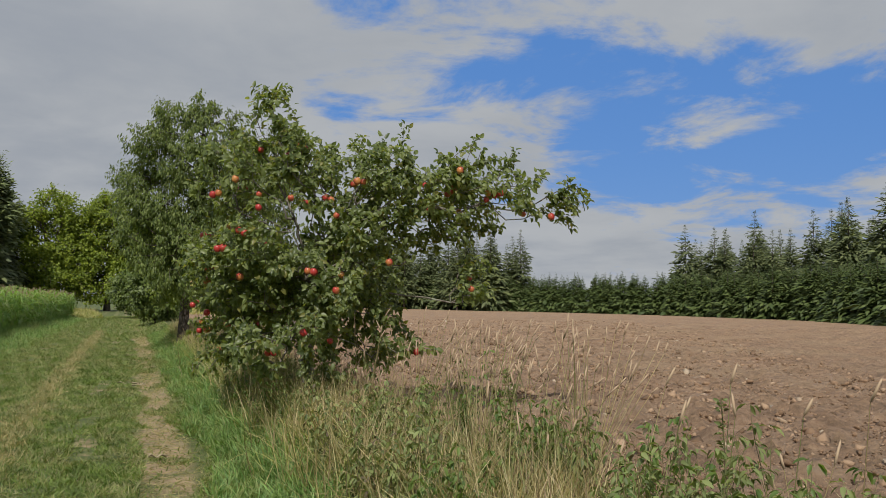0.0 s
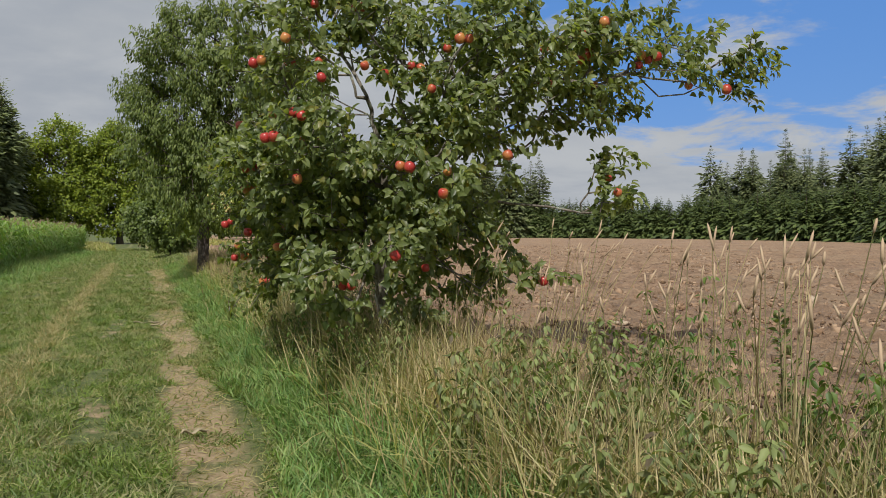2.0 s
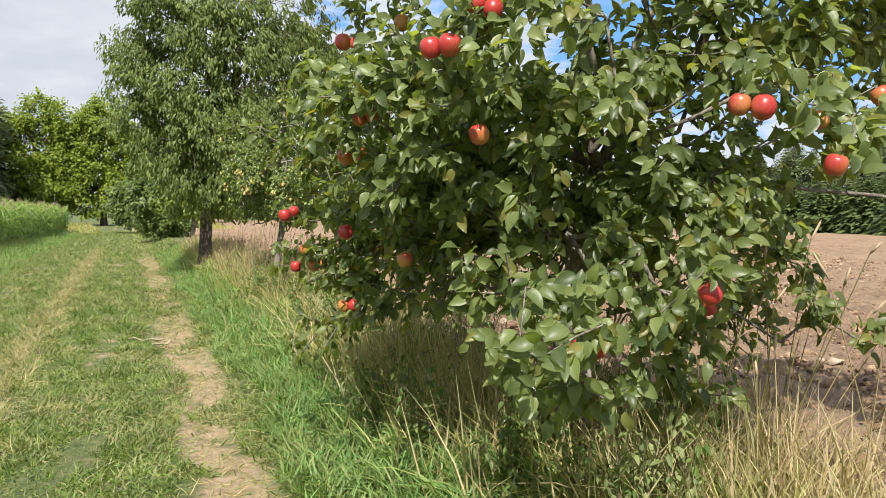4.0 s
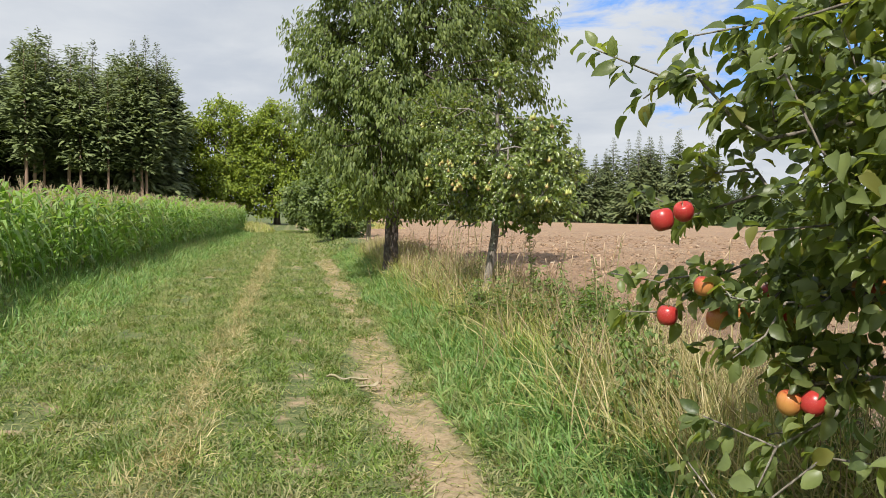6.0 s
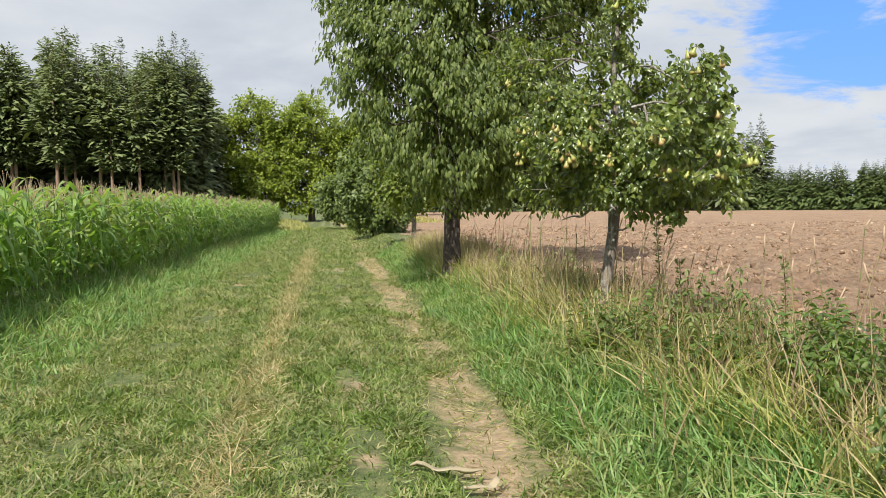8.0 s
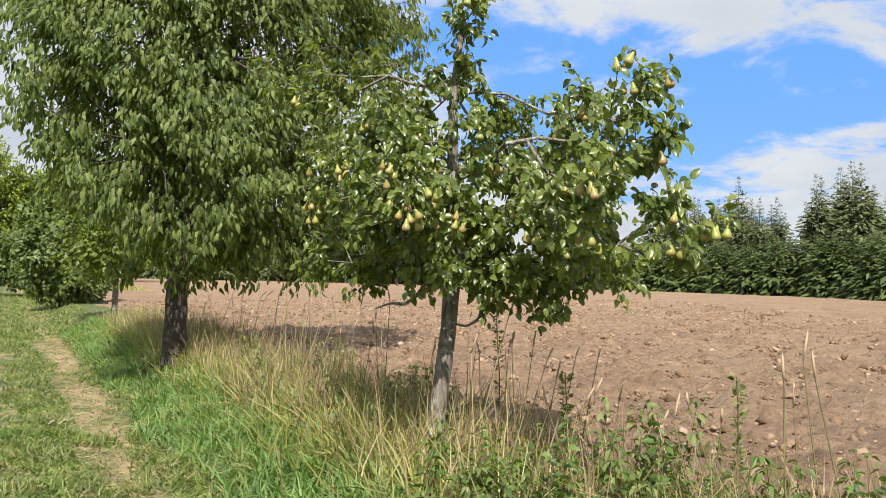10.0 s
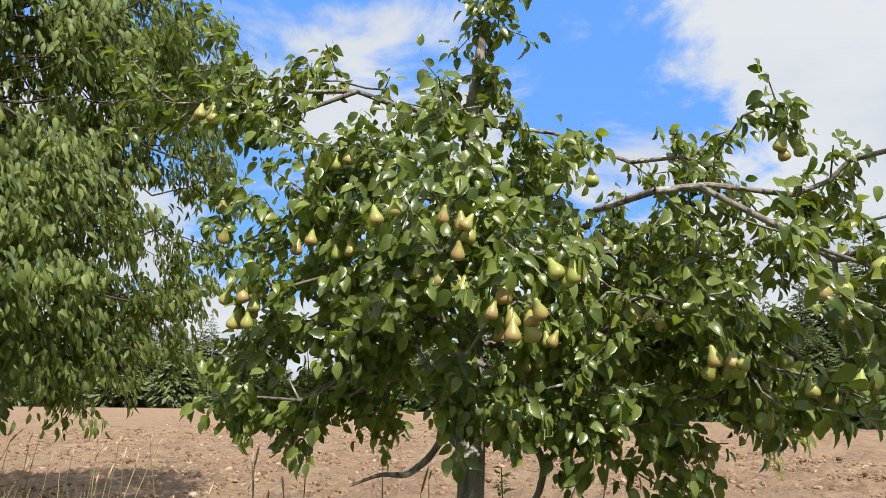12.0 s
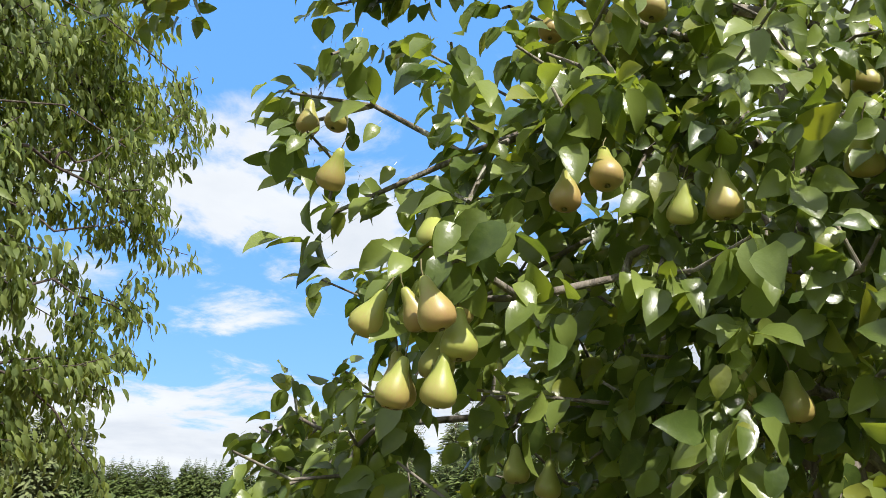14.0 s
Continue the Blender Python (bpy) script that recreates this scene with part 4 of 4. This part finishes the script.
def build_cherry_tree():
    tree = thing("cherry_tree", (0, 0, 0), "tall dark-trunked cherry tree with a dense drooping crown", "tree", "roadside fruit trees")
    chain = [(1.4, 23.95, 0.15), (1.42, 23.97, 0.7), (1.45, 24.0, 1.4), (1.55, 24.0, 2.2), (1.65, 24.1, 3.2), (1.75, 24.1, 4.3), (1.8, 24.1, 5.4), (1.85, 24.1, 6.4)]
    low = [(1.58, 23.54, 3.48, 1.1), (1.58, 23.54, 2.30, 0.95), (1.58, 24.18, 2.84, 1.1), (0.62, 24.18, 3.80, 1.0), (2.70, 24.02, 3.32, 0.64), (0.94, 24.50, 3.00, 1.0), (1.90, 24.82, 2.30, 1.0),
           (2.86, 24.18, 3.64, 0.64), (2.06, 22.90, 2.52, 0.64), (0.62, 23.06, 2.36, 0.6), (2.38, 24.34, 2.30, 0.64), (1.58, 24.34, 1.90, 0.6), (0.30, 25.14, 3.48, 0.64), (2.86, 22.94, 3.48, 0.4),
           (3.18, 26.0, 2.84, 0.64), (0.0, 22.90, 2.6, 0.3), (2.5, 25.2, 3.3, 0.9), (3.8, 23.9, 3.1, 0.75), (3.3, 24.0, 2.3, 0.55), (2.8, 24.0, 2.0, 0.5), (3.6, 23.7, 2.0, 0.45), (2.6, 23.5, 1.9, 0.45), (4.0, 23.6, 2.4, 0.5)]
    high = [(2.22, 23.86, 4.76, 1.1), (0.78, 23.86, 4.44, 1.1), (2.86, 24.18, 4.76, 1.0), (3.5, 25.10, 5.5, 0.95), (1.26, 24.50, 5.72, 1.1), (3.66, 24.02, 4.92, 0.64), (0.46, 24.50, 4.60, 1.0),
            (2.06, 24.34, 6.20, 1.0), (0.94, 23.86, 5.88, 0.95), (0.0, 24.18, 4.28, 0.64), (2.70, 24.02, 5.56, 1.0), (0.0, 24.98, 5.24, 0.64), (2.38, 24.18, 4.12, 1.0), (4.5, 24.66, 5.24, 0.3),
            (0.30, 23.70, 6.20, 0.64), (3.9, 24.0, 4.3, 0.9), (4.1, 24.2, 5.5, 0.85), (3.8, 24.2, 6.5, 0.55), (1.7, 24.2, 7.0, 0.55), (0.9, 24.2, 6.7, 0.5), (2.8, 24.4, 6.6, 0.5), (-0.3, 22.9, 3.3, 0.3)]
    blobs = low + high
    goals = clumped(blobs, 620, 6, 0.18, 0.45)
    tree_parts(tree, chain, [0.17, 0.14, 0.13, 0.115, 0.09, 0.07, 0.05, 0.03], goals, M_CHERRY_BARK, 0.0035, 0.38, LEAF_LONG, M_CHERRY_LEAF, 0.120, 24, 0.13, 1.25,
               thin=5, sag=0.05, step=0.36, seed=8, wild=0.45)


build_cherry_tree()


def build_small_tree(name, label, base, blobs, n, leaf_mat, bark, height, r, size=0.12, per=5):
    tree = thing(name, (0, 0, 0), label, "tree" if "tree" in name else "bush")
    b = np.array(base)
    chain = [tuple(b + [0, 0, -0.1]), tuple(b + [0.03, 0, height * 0.2]), tuple(b + [0.05, 0.03, height * 0.4]), tuple(b + [0.05, 0, height * 0.62])]
    goals = in_blobs([(base[0] + q[0], base[1] + q[1], base[2] + q[2], *q[3:]) for q in blobs], n, 0.5)
    tree_parts(tree, chain, [r, r * 0.8, r * 0.65, r * 0.45], goals, bark, 0.005, 0.42, LEAF_SMALL, leaf_mat, size * 1.3, per * 5, 0.26, 0.5, thin=5, step=0.4, sag=0.03)


build_small_tree("plum_tree", "slim young tree with a pale trunk and light leaves", (2.0, 35.6, 0.2), [(0, 0, 2.6, 1.3, 1.3, 1.0), (-0.3, 0, 1.7, 1.1, 1.0, 0.7)], 260, M_YELLOW_LEAF, M_PEAR_BARK, 3.2, 0.09)
build_small_tree("elder_bush", "dense dark green bush beside the track", (1.2, 45.0, 0.1), [(0, 0, 2.1, 1.5, 1.5, 1.5), (0.3, 0, 0.9, 1.5, 1.3, 0.8), (-0.5, 0, 3.1, 0.8, 0.8, 0.8)], 480, M_BUSH_LEAF, M_CHERRY_BARK, 3.0, 0.12, 0.16)
build_small_tree("hazel_bush", "rounded green bush at the bend of the track", (0.6, 62.0, 0.0), [(0, 0, 1.8, 2.2, 2.0, 1.6)], 420, M_BUSH_LEAF, M_CHERRY_BARK, 2.6, 0.12, 0.2)


# ---- maize ----
def corn_variant(k):
    """One maize plant: stalk, arching blades, tassel."""
    r = np.random.default_rng(100 + k)
    h = r.uniform(1.45, 1.66)
    tube = tubes(np.array([(0, 0, 0), (0, 0, h * 0.5)], float), np.array([(0, 0, h * 0.5), (0.02, 0, h)], float), np.array([0.014, 0.011]), np.array([0.011, 0.006]), 5)
    Vs, Ts, n = [tube[0]], [tube[1]], len(tube[0])
    a0 = r.uniform(0, 6.28)
    for i in range(12):
        z = h * (0.14 + 0.82 * i / 11)
        a = a0 + i * math.pi + r.normal() * 0.35
        ln = r.uniform(0.50, 0.78) * (1.0 if 2 < i < 9 else 0.7)
        rise = r.uniform(0.75, 1.25)
        v = []
        for s in range(6):
            f = s / 5
            out = ln * (f - 0.12 * f * f)
            zz = z + ln * (rise * f - (rise + r.uniform(-0.15, 0.3)) * f ** 2.6)
            wd = 0.043 * math.sin(math.pi * min(1, 0.25 + 0.75 * f)) ** 0.8 if s < 5 else 0.002
            tw = r.normal() * 0.25
            cx, cy = math.cos(a), math.sin(a)
            for sg in (-1, 1):
                v.append((out * cx - sg * wd * cy, out * cy + sg * wd * cx, zz + sg * wd * tw))
        t = []
        for s in range(5):
            q = 2 * s
            t += [(q, q + 1, q + 3), (q, q + 3, q + 2)]
        Vs.append(np.array(v))
        Ts.append(np.array(t) + n)
        n += len(v)
    leaves = len(np.concatenate(Ts))
    for i in range(6):
        a, ln = r.uniform(0, 6.28), r.uniform(0.12, 0.21)
        b = np.array([math.cos(a) * ln * 0.35, math.sin(a) * ln * 0.35, ln])
        tv, tt = tubes(np.array([(0.02, 0, h - 0.04)]), np.array([(0.02, 0, h)]) + b, np.array([0.006]), np.array([0.003]), 3)
        Vs.append(tv)
        Ts.append(tt + n)
        n += len(tv)
    T = np.concatenate(Ts)
    return np.concatenate(Vs), T, (np.arange(len(T)) >= leaves).astype(int)


def corn_edge(y):
    return -4.75 + 0.012 * (y - 14) + 0.12 * np.sin(y * 0.5)


def build_maize():
    kinds = [corn_variant(k) for k in range(6)]
    sets, ids = [], []
    xs, ys = [], []
    for r in range(12):
        y = np.arange(5.0, 66.0, 0.20 if r < 4 else 0.28)
        y = y + rng.normal(size=len(y)) * 0.04
        xs.append(corn_edge(y) - 0.72 * r - 0.2 + rng.normal(size=len(y)) * 0.05)
        ys.append(y)
    x = corn_edge(65.0) - np.arange(0.2, 16, 0.3)       # the end of the field turns the corner
    xs.append(x)
    ys.append(np.full(len(x), 64.0))
    x, y = np.concatenate(xs), np.concatenate(ys)
    pick = rng.integers(0, 6, len(x))
    for k, (v, t, m) in enumerate(kinds):
        i = np.flatnonzero(pick == k)
        a = rng.uniform(0, 6.28, len(i))
        z = unit(np.stack([rng.normal(0.05, 0.05, len(i)), rng.normal(size=len(i)) * 0.05, np.ones(len(i))], 1))
        M = basis(np.stack([np.cos(a), np.sin(a), 0 * a], 1), z)
        sets.append(scatter(v, t, M, np.stack([x[i], y[i], bank(x[i], y[i])], 1), rng.uniform(0.85, 1.08, len(i))))
        ids.append(np.tile(m, len(i)))
    V, T, _ = joined(*sets)
    tagged(new("maize", tri_mesh("maize", V, T, [M_CORN, M_TASSEL], False, np.concatenate(ids))), "dense stand of tall green maize with brown tassels", "maize", kind="stuff")


build_maize()


# ---- far woods ----
SPRAY = (np.array([(0, 0, 0), (-0.20, 0.45, -0.05), (0.0, 0.55, 0.06), (0.20, 0.45, -0.05), (0, 1.0, -0.18)]),
         np.array([(0, 2, 1), (0, 3, 2), (1, 2, 4), (2, 3, 4)]))


def conifer_meshes(k, needle, bare, full, bark, narrow=0.2, pine=False, fine=2):
    """Meshes of a conifer one unit high: trunk and tiers of drooping sprays."""
    r = np.random.default_rng(40 + k)
    zs = np.linspace(0, 1, 7)
    tr = tri_mesh("trunk", *tubes(np.stack([0 * zs[:-1], 0 * zs[:-1], zs[:-1]], 1), np.stack([0 * zs[1:], 0 * zs[1:], zs[1:]], 1), 0.013 * (1.02 - zs[:-1]), 0.013 * (1.02 - zs[1:]), 7), bark, True)
    P, D, S = [], [], []
    tiers = 26
    for i in range(tiers):
        f = i / (tiers - 1)
        z = bare + (1 - bare) * f
        if pine:
            rad = narrow * (0.35 + 0.65 * math.sin(math.pi * min(1, 0.2 + 0.8 * f))) * r.uniform(0.6, 1.1)
        else:
            rad = narrow * (1 - f) ** 0.8 * r.uniform(0.8, 1.12) + 0.012
        for j in range(int(full * (8 + 7 * (1 - f)))):
            a = r.uniform(0, 6.28)
            ln = rad * r.uniform(0.6, 1.15)
            dr = (0.25 - 0.55 * (1 - f)) if not pine else r.uniform(-0.1, 0.4)
            d = np.array([math.cos(a), math.sin(a), dr])
            pieces = (3 if ln > 0.08 else 2) * fine
            for q in range(pieces):
                P.append(np.array([0, 0, z + r.normal() * 0.008]) + d * ln * (0.15 + 0.75 * q / pieces))
                D.append(d + r.normal(size=3) * [0.4, 0.4, 0.28])
                S.append(max(ln, 0.03) * r.uniform(0.42, 0.66) * (1.0, 0.80, 0.62)[fine - 1])
    P, D, S = np.array(P), np.array(D), np.array(S)
    up = np.tile([[0.0, 0.0, 1.0]], (len(P), 1)) + r.normal(size=P.shape) * 0.25
    cr = tri_mesh("crown", *scatter(*SPRAY, basis(D, up), P, np.stack([S, S, S * 1.1], 1)), needle)
    return tr, cr


def plant_conifer(name, meshes, place, height, spin, label, group, lean=0.0):
    t = thing(name, (0, 0, 0), label, "tree", group)
    part("trunk", meshes[0], None, t)
    part("crown", meshes[1], None, t)
    t.matrix_basis = Matrix.Translation(place) @ Euler((lean, 0, spin)).to_matrix().to_4x4() @ Matrix.Scale(height, 4)
    return t


SPRUCES = [conifer_meshes(k, M_NEEDLE, 0.08, 1.0, M_SPRUCE_BARK, 0.165) for k in range(4)]
TALL_SPRUCES = [conifer_meshes(k + 4, M_NEEDLE, 0.16, 1.35, M_SPRUCE_BARK, 0.16) for k in range(3)]
PINES = [conifer_meshes(k + 8, M_PINE, 0.38, 1.3, M_PINE_BARK, 0.14, True, 2) for k in range(3)]
OLD_SPRUCES = [conifer_meshes(k + 20, M_NEEDLE, 0.05, 1.4, M_SPRUCE_BARK, 0.25) for k in range(3)]
YOUNG = [conifer_meshes(k + 12, M_NEEDLE_YOUNG, 0.0, 1.1, M_SPRUCE_BARK, 0.36, False, 1) for k in range(4)]


def along(points, t):
    P = np.array(points, float)
    s = np.concatenate([[0], np.cumsum(np.linalg.norm(np.diff(P, axis=0), axis=1))])
    u = t * s[-1]
    return np.array([np.interp(u, s, P[:, 0]), np.interp(u, s, P[:, 1])]), s[-1]


def build_woods():
    # spruce and pine wood beyond the maize
    for i in range(210):
        x = -11.6 - 43 * rng.uniform() ** 0.9
        y = 84 + rng.uniform(0, 16) - 0.35 * (-x - 10)
        z = float(bank(x, y))
        u = rng.uniform()
        h = rng.uniform(13.5, 17.5) * (1.0 if x > -25 else 0.93)
        if u < 0.5:
            plant_conifer("pine_tree", PINES[i % 3], (x, y - 3, z), h * 0.93, rng.uniform(0, 6), "tall pine with a long bare reddish trunk at the wood's edge", "wood beyond the maize", rng.normal() * 0.02)
        elif u < 0.75:
            plant_conifer("spruce_tree", TALL_SPRUCES[i % 3], (x, y, z), h, rng.uniform(0, 6), "tall dark green spruce at the wood's edge", "wood beyond the maize")
        else:
            plant_conifer("spruce_tree", SPRUCES[i % 4], (x, y + 2, z), h * rng.uniform(0.75, 1.05), rng.uniform(0, 6), "tall dark green spruce at the wood's edge", "wood beyond the maize")
    # hedge of young spruces round the far side of the field
    line = [(14, 152), (32, 140), (45, 122), (55, 100), (62, 80), (58, 52), (49, 36), (38, 18), (30, 2)]
    n = 300
    for i in range(n):
        (x, y), total = along(line, (i + 0.5) / n)
        xx, yy = x + rng.normal() * 0.5, y + rng.normal() * 0.5
        h = rng.uniform(4.9, 5.7)
        plant_conifer("young_spruce", YOUNG[i % 4], (xx, yy, float(bank(xx, yy)) - 0.1), h, rng.uniform(0, 6), "young green spruce in the dense row along the field", "row of young spruces")
    # old spruces behind the row
    for i in range(90):
        t = 0.50 + 0.42 * rng.uniform()
        (x, y), total = along(line, t)
        x, y = x + rng.uniform(6, 26), y + rng.uniform(-2, 10)
        plant_conifer("spruce_tree", OLD_SPRUCES[i % 3], (x, y, float(bank(x, y))), rng.uniform(9.0, 12.3), rng.uniform(0, 6), "old dark spruce rising behind the young row", "wood behind the field")
    for i in range(80):
        t = 0.02 + 0.30 * rng.uniform()
        (x, y), total = along(line, t)
        x, y = x + rng.uniform(-3, 6), y + rng.uniform(-6, 8) - 6
        plant_conifer("spruce_tree", (OLD_SPRUCES + TALL_SPRUCES[:1])[i % 4], (x, y, float(bank(x, y))), rng.uniform(9.5, 13.0), rng.uniform(0, 6), "dark spruce at the far end of the field", "wood at the field's end")


build_woods()


def build_oak(place, w_, h_):
    tree = thing("oak_tree", (0, 0, 0), "broad yellow-green oak at the end of the track", "tree", "oaks at the bend")
    x, y = place
    z = float(bank(x, y))
    chain = [(x, y, z - 0.2), (x, y, z + h_ * 0.15), (x + 0.2, y, z + h_ * 0.3), (x + 0.2, y, z + h_ * 0.45)]
    blobs = [(x, y, z + h_ * 0.55, w_ * 0.42, w_ * 0.4, h_ * 0.38), (x - w_ * 0.22, y - 1, z + h_ * 0.42, w_ * 0.3, w_ * 0.3, h_ * 0.28),
             (x + w_ * 0.24, y - 1, z + h_ * 0.40, w_ * 0.28, w_ * 0.3, h_ * 0.27), (x + 0.3, y - 1.0, z + h_ * 0.8, w_ * 0.28, w_ * 0.3, h_ * 0.2), (x, y - 2, z + h_ * 0.3, w_ * 0.36, w_ * 0.25, h_ * 0.2)]
    goals = clumped(blobs, 190, 7, 0.45, 0.72)
    tree_parts(tree, chain, [0.4, 0.32, 0.28, 0.2], goals, M_SPRUCE_BARK, 0.02, 0.42, LEAF_SMALL, M_OAK_LEAF, 0.36, 28, 0.55, 0.3, thin=4, step=0.9, sag=0.0)


for place, w_, h_ in (((-8.6, 96), 9.5, 13.0), ((-2.6, 97), 10.0, 13.2), ((3.5, 99), 9.0, 11.0), ((9.0, 104), 9.0, 10.0)):
    build_oak(place, w_, h_)


# ---- weeds and litter ----
def build_weed(base, height, stems, leaf_mat, size, lean=0.18, droopy=False, name="weed_clump", label="leafy green weeds in the tall grass by the field"):
    """Leafy stems from one root; leaves in pairs up each stem."""
    x, y = base
    tree = thing(name, (x, y, float(bank(x, y))), label, "weed", "weeds along the field edge")
    A, B, ra, P, D, U, S = [], [], [], [], [], [], []
    for k in range(stems):
        p = np.array([rng.normal() * 0.1, rng.normal() * 0.1, -0.03])
        d = unit(np.array([rng.normal() * lean, rng.normal() * lean, 1.0]))
        h = height * rng.uniform(0.6, 1.1)
        m = 9
        first = len(A)
        for i in range(m):
            q = p + d * h / m + rng.normal(size=3) * 0.008
            A.append(p), B.append(q), ra.append(0.0045 * (1 - 0.7 * i / m))
            if i > 0:
                for _ in range(6 if droopy else 4):
                    a = rng.uniform(0, 6.28)
                    out = np.array([math.cos(a), math.sin(a), rng.uniform(-1.3, 0.1) if droopy else rng.uniform(-0.3, 0.6)])
                    P.append(q + out * 0.01), D.append(out), U.append(np.array([0, 0, 1.0]) + rng.normal(size=3) * 0.35)
                    S.append(size * (1.15 - (0.35 if droopy else 0.6) * i / m) * rng.uniform(0.6, 1.2))
            p = q
        rs = np.array(ra[first:])
        part("stem", tri_mesh("stem", *pipe(A[first:] + B[-1:], np.append(rs, rs[-1] * 0.7)), M_STEM, True), None, tree)
    part("foliage", tri_mesh("foliage", *scatter(*(LEAF_NETTLE if droopy else LEAF_WEED), basis(np.array(D), unit(np.array(U))), np.array(P), np.array(S)), leaf_mat, True), None, tree, kind="stuff")


for k in range(52):
    y = 1.9 + 5.0 * rng.uniform()
    build_weed((1.8 + rng.uniform(-0.35, 1.1), y), rng.uniform(0.5, 0.85), 8, M_WEED_DULL if k % 3 else M_WEED, 0.062, droopy=True, name="nettle_clump", label="dull green nettles with drooping tops in dry grass")
for k in range(16):
    build_weed((1.25 + rng.uniform(0, 1.1), 7.8 + 3.6 * rng.uniform()), rng.uniform(0.4, 0.75), 7, M_WEED_DULL if k % 2 else M_WEED, 0.06, droopy=True, name="nettle_clump", label="dull green nettles with drooping tops in dry grass")
for k in range(22):
    build_weed((1.55 + rng.uniform(-0.15, 1.0), 14.0 + 3.0 * rng.uniform()), rng.uniform(0.4, 0.62), 8, M_WEED, 0.085, name="bramble_clump", label="fresh green bramble leaves at the field edge")
for k in range(22):
    build_weed((2.1 + rng.uniform(-0.6, 0.5), 11.0 + 6.6 * rng.uniform()), rng.uniform(0.4, 0.7), 6, M_WEED_DULL if k % 2 else M_WEED, 0.065, droopy=True, name="nettle_clump", label="dull green nettles with drooping tops in dry grass")
for k in range(16):
    build_weed((2.1 + rng.uniform(-0.5, 0.6), 18.2 + 5 * rng.uniform()), rng.uniform(0.35, 0.6), 6, M_WEED_DULL, 0.06, droopy=True, name="nettle_clump", label="dull green nettles with drooping tops in dry grass")
for k in range(26):
    build_weed((-4.15 + rng.uniform(-0.4, 0.3), 13 + 30 * rng.uniform()), rng.uniform(0.25, 0.5), 7, M_WEED_DULL, 0.05, 0.35, name="mugwort_clump", label="grey-green mugwort at the foot of the maize")


def build_dock(x, y, h):
    """A dock gone to seed: one brown stalk with knots of seed."""
    tree = thing("dock_plant", (x, y, float(bank(x, y))), "tall seeding dock with a brown-green stalk", "weed", "weeds along the field edge")
    z = np.linspace(-0.03, h, 12)
    Q = np.stack([0.02 * np.sin(z * 5), 0.015 * np.cos(z * 4), z], 1)
    part("stem", tri_mesh("stem", *pipe(Q, np.linspace(0.007, 0.003, 12), 5), M_STEM, True), None, tree)
    n = 120
    f = rng.uniform(0.25, 1, n)
    a = rng.uniform(0, 6.28, n)
    P = np.stack([np.interp(f * h, z, Q[:, 0]), np.interp(f * h, z, Q[:, 1]), f * h], 1)
    d = np.stack([np.cos(a), np.sin(a), rng.uniform(0, 0.9, n)], 1)
    part("foliage", tri_mesh("foliage", *scatter(*LEAF_WEED, basis(d, unit(rng.normal(size=(n, 3)) + [0, 0, 1])), P, 0.036 * rng.uniform(0.5, 1.3, n)), M_WEED_DULL, True), None, tree, kind="stuff")


for x, y, h in ((2.64, 18.4, 1.0), (2.75, 16.4, 0.75), (2.3, 17.2, 0.7), (2.9, 3.3, 0.85), (2.7, 5.4, 0.8)):
    build_dock(x, y, h)


def build_husk(x, y, turn, length, k):
    """A dry curled maize leaf lying on the track."""
    v = []
    for i in range(12):
        f = i / 11
        wd = 0.024 * math.sin(math.pi * (0.08 + 0.9 * f)) + 0.003
        cx, cy = length * (f - 0.5), 0.10 * length * math.sin(f * 5 + k)
        for sg in (-1, 0, 1):
            v.append((cx, cy + sg * wd, 0.022 + 0.02 * math.sin(f * 7 + k) ** 2 + abs(sg) * 0.012 * (1 + math.sin(f * 11))))
    t = []
    for i in range(11):
        for j in (0, 1):
            a = 3 * i + j
            t += [(a, a + 3, a + 4), (a, a + 4, a + 1)]
    me = tri_mesh("dry_husk", np.array(v), np.array(t), M_HAY, True)
    ob = tagged(new("dry_husk", me), "pale dry maize leaf lying on the track", "leaf litter", "litter on the track")
    so = ob.modifiers.new("thick", "SOLIDIFY")
    so.thickness = 0.002
    ob.matrix_basis = Matrix.Translation((x, y, float(bank(x, y)) + 0.012)) @ Euler((0, 0, turn)).to_matrix().to_4x4()


for x, y, turn, ln, k in ((0.0, 15.09, -0.2, 0.42, 1), (0.16, 14.85, 0.5, 0.25, 2), (0.02, 21.9, 0.1, 0.2, 6), (0.3, 8.4, 0.3, 0.2, 7)):
    build_husk(x, y, turn, ln, k)
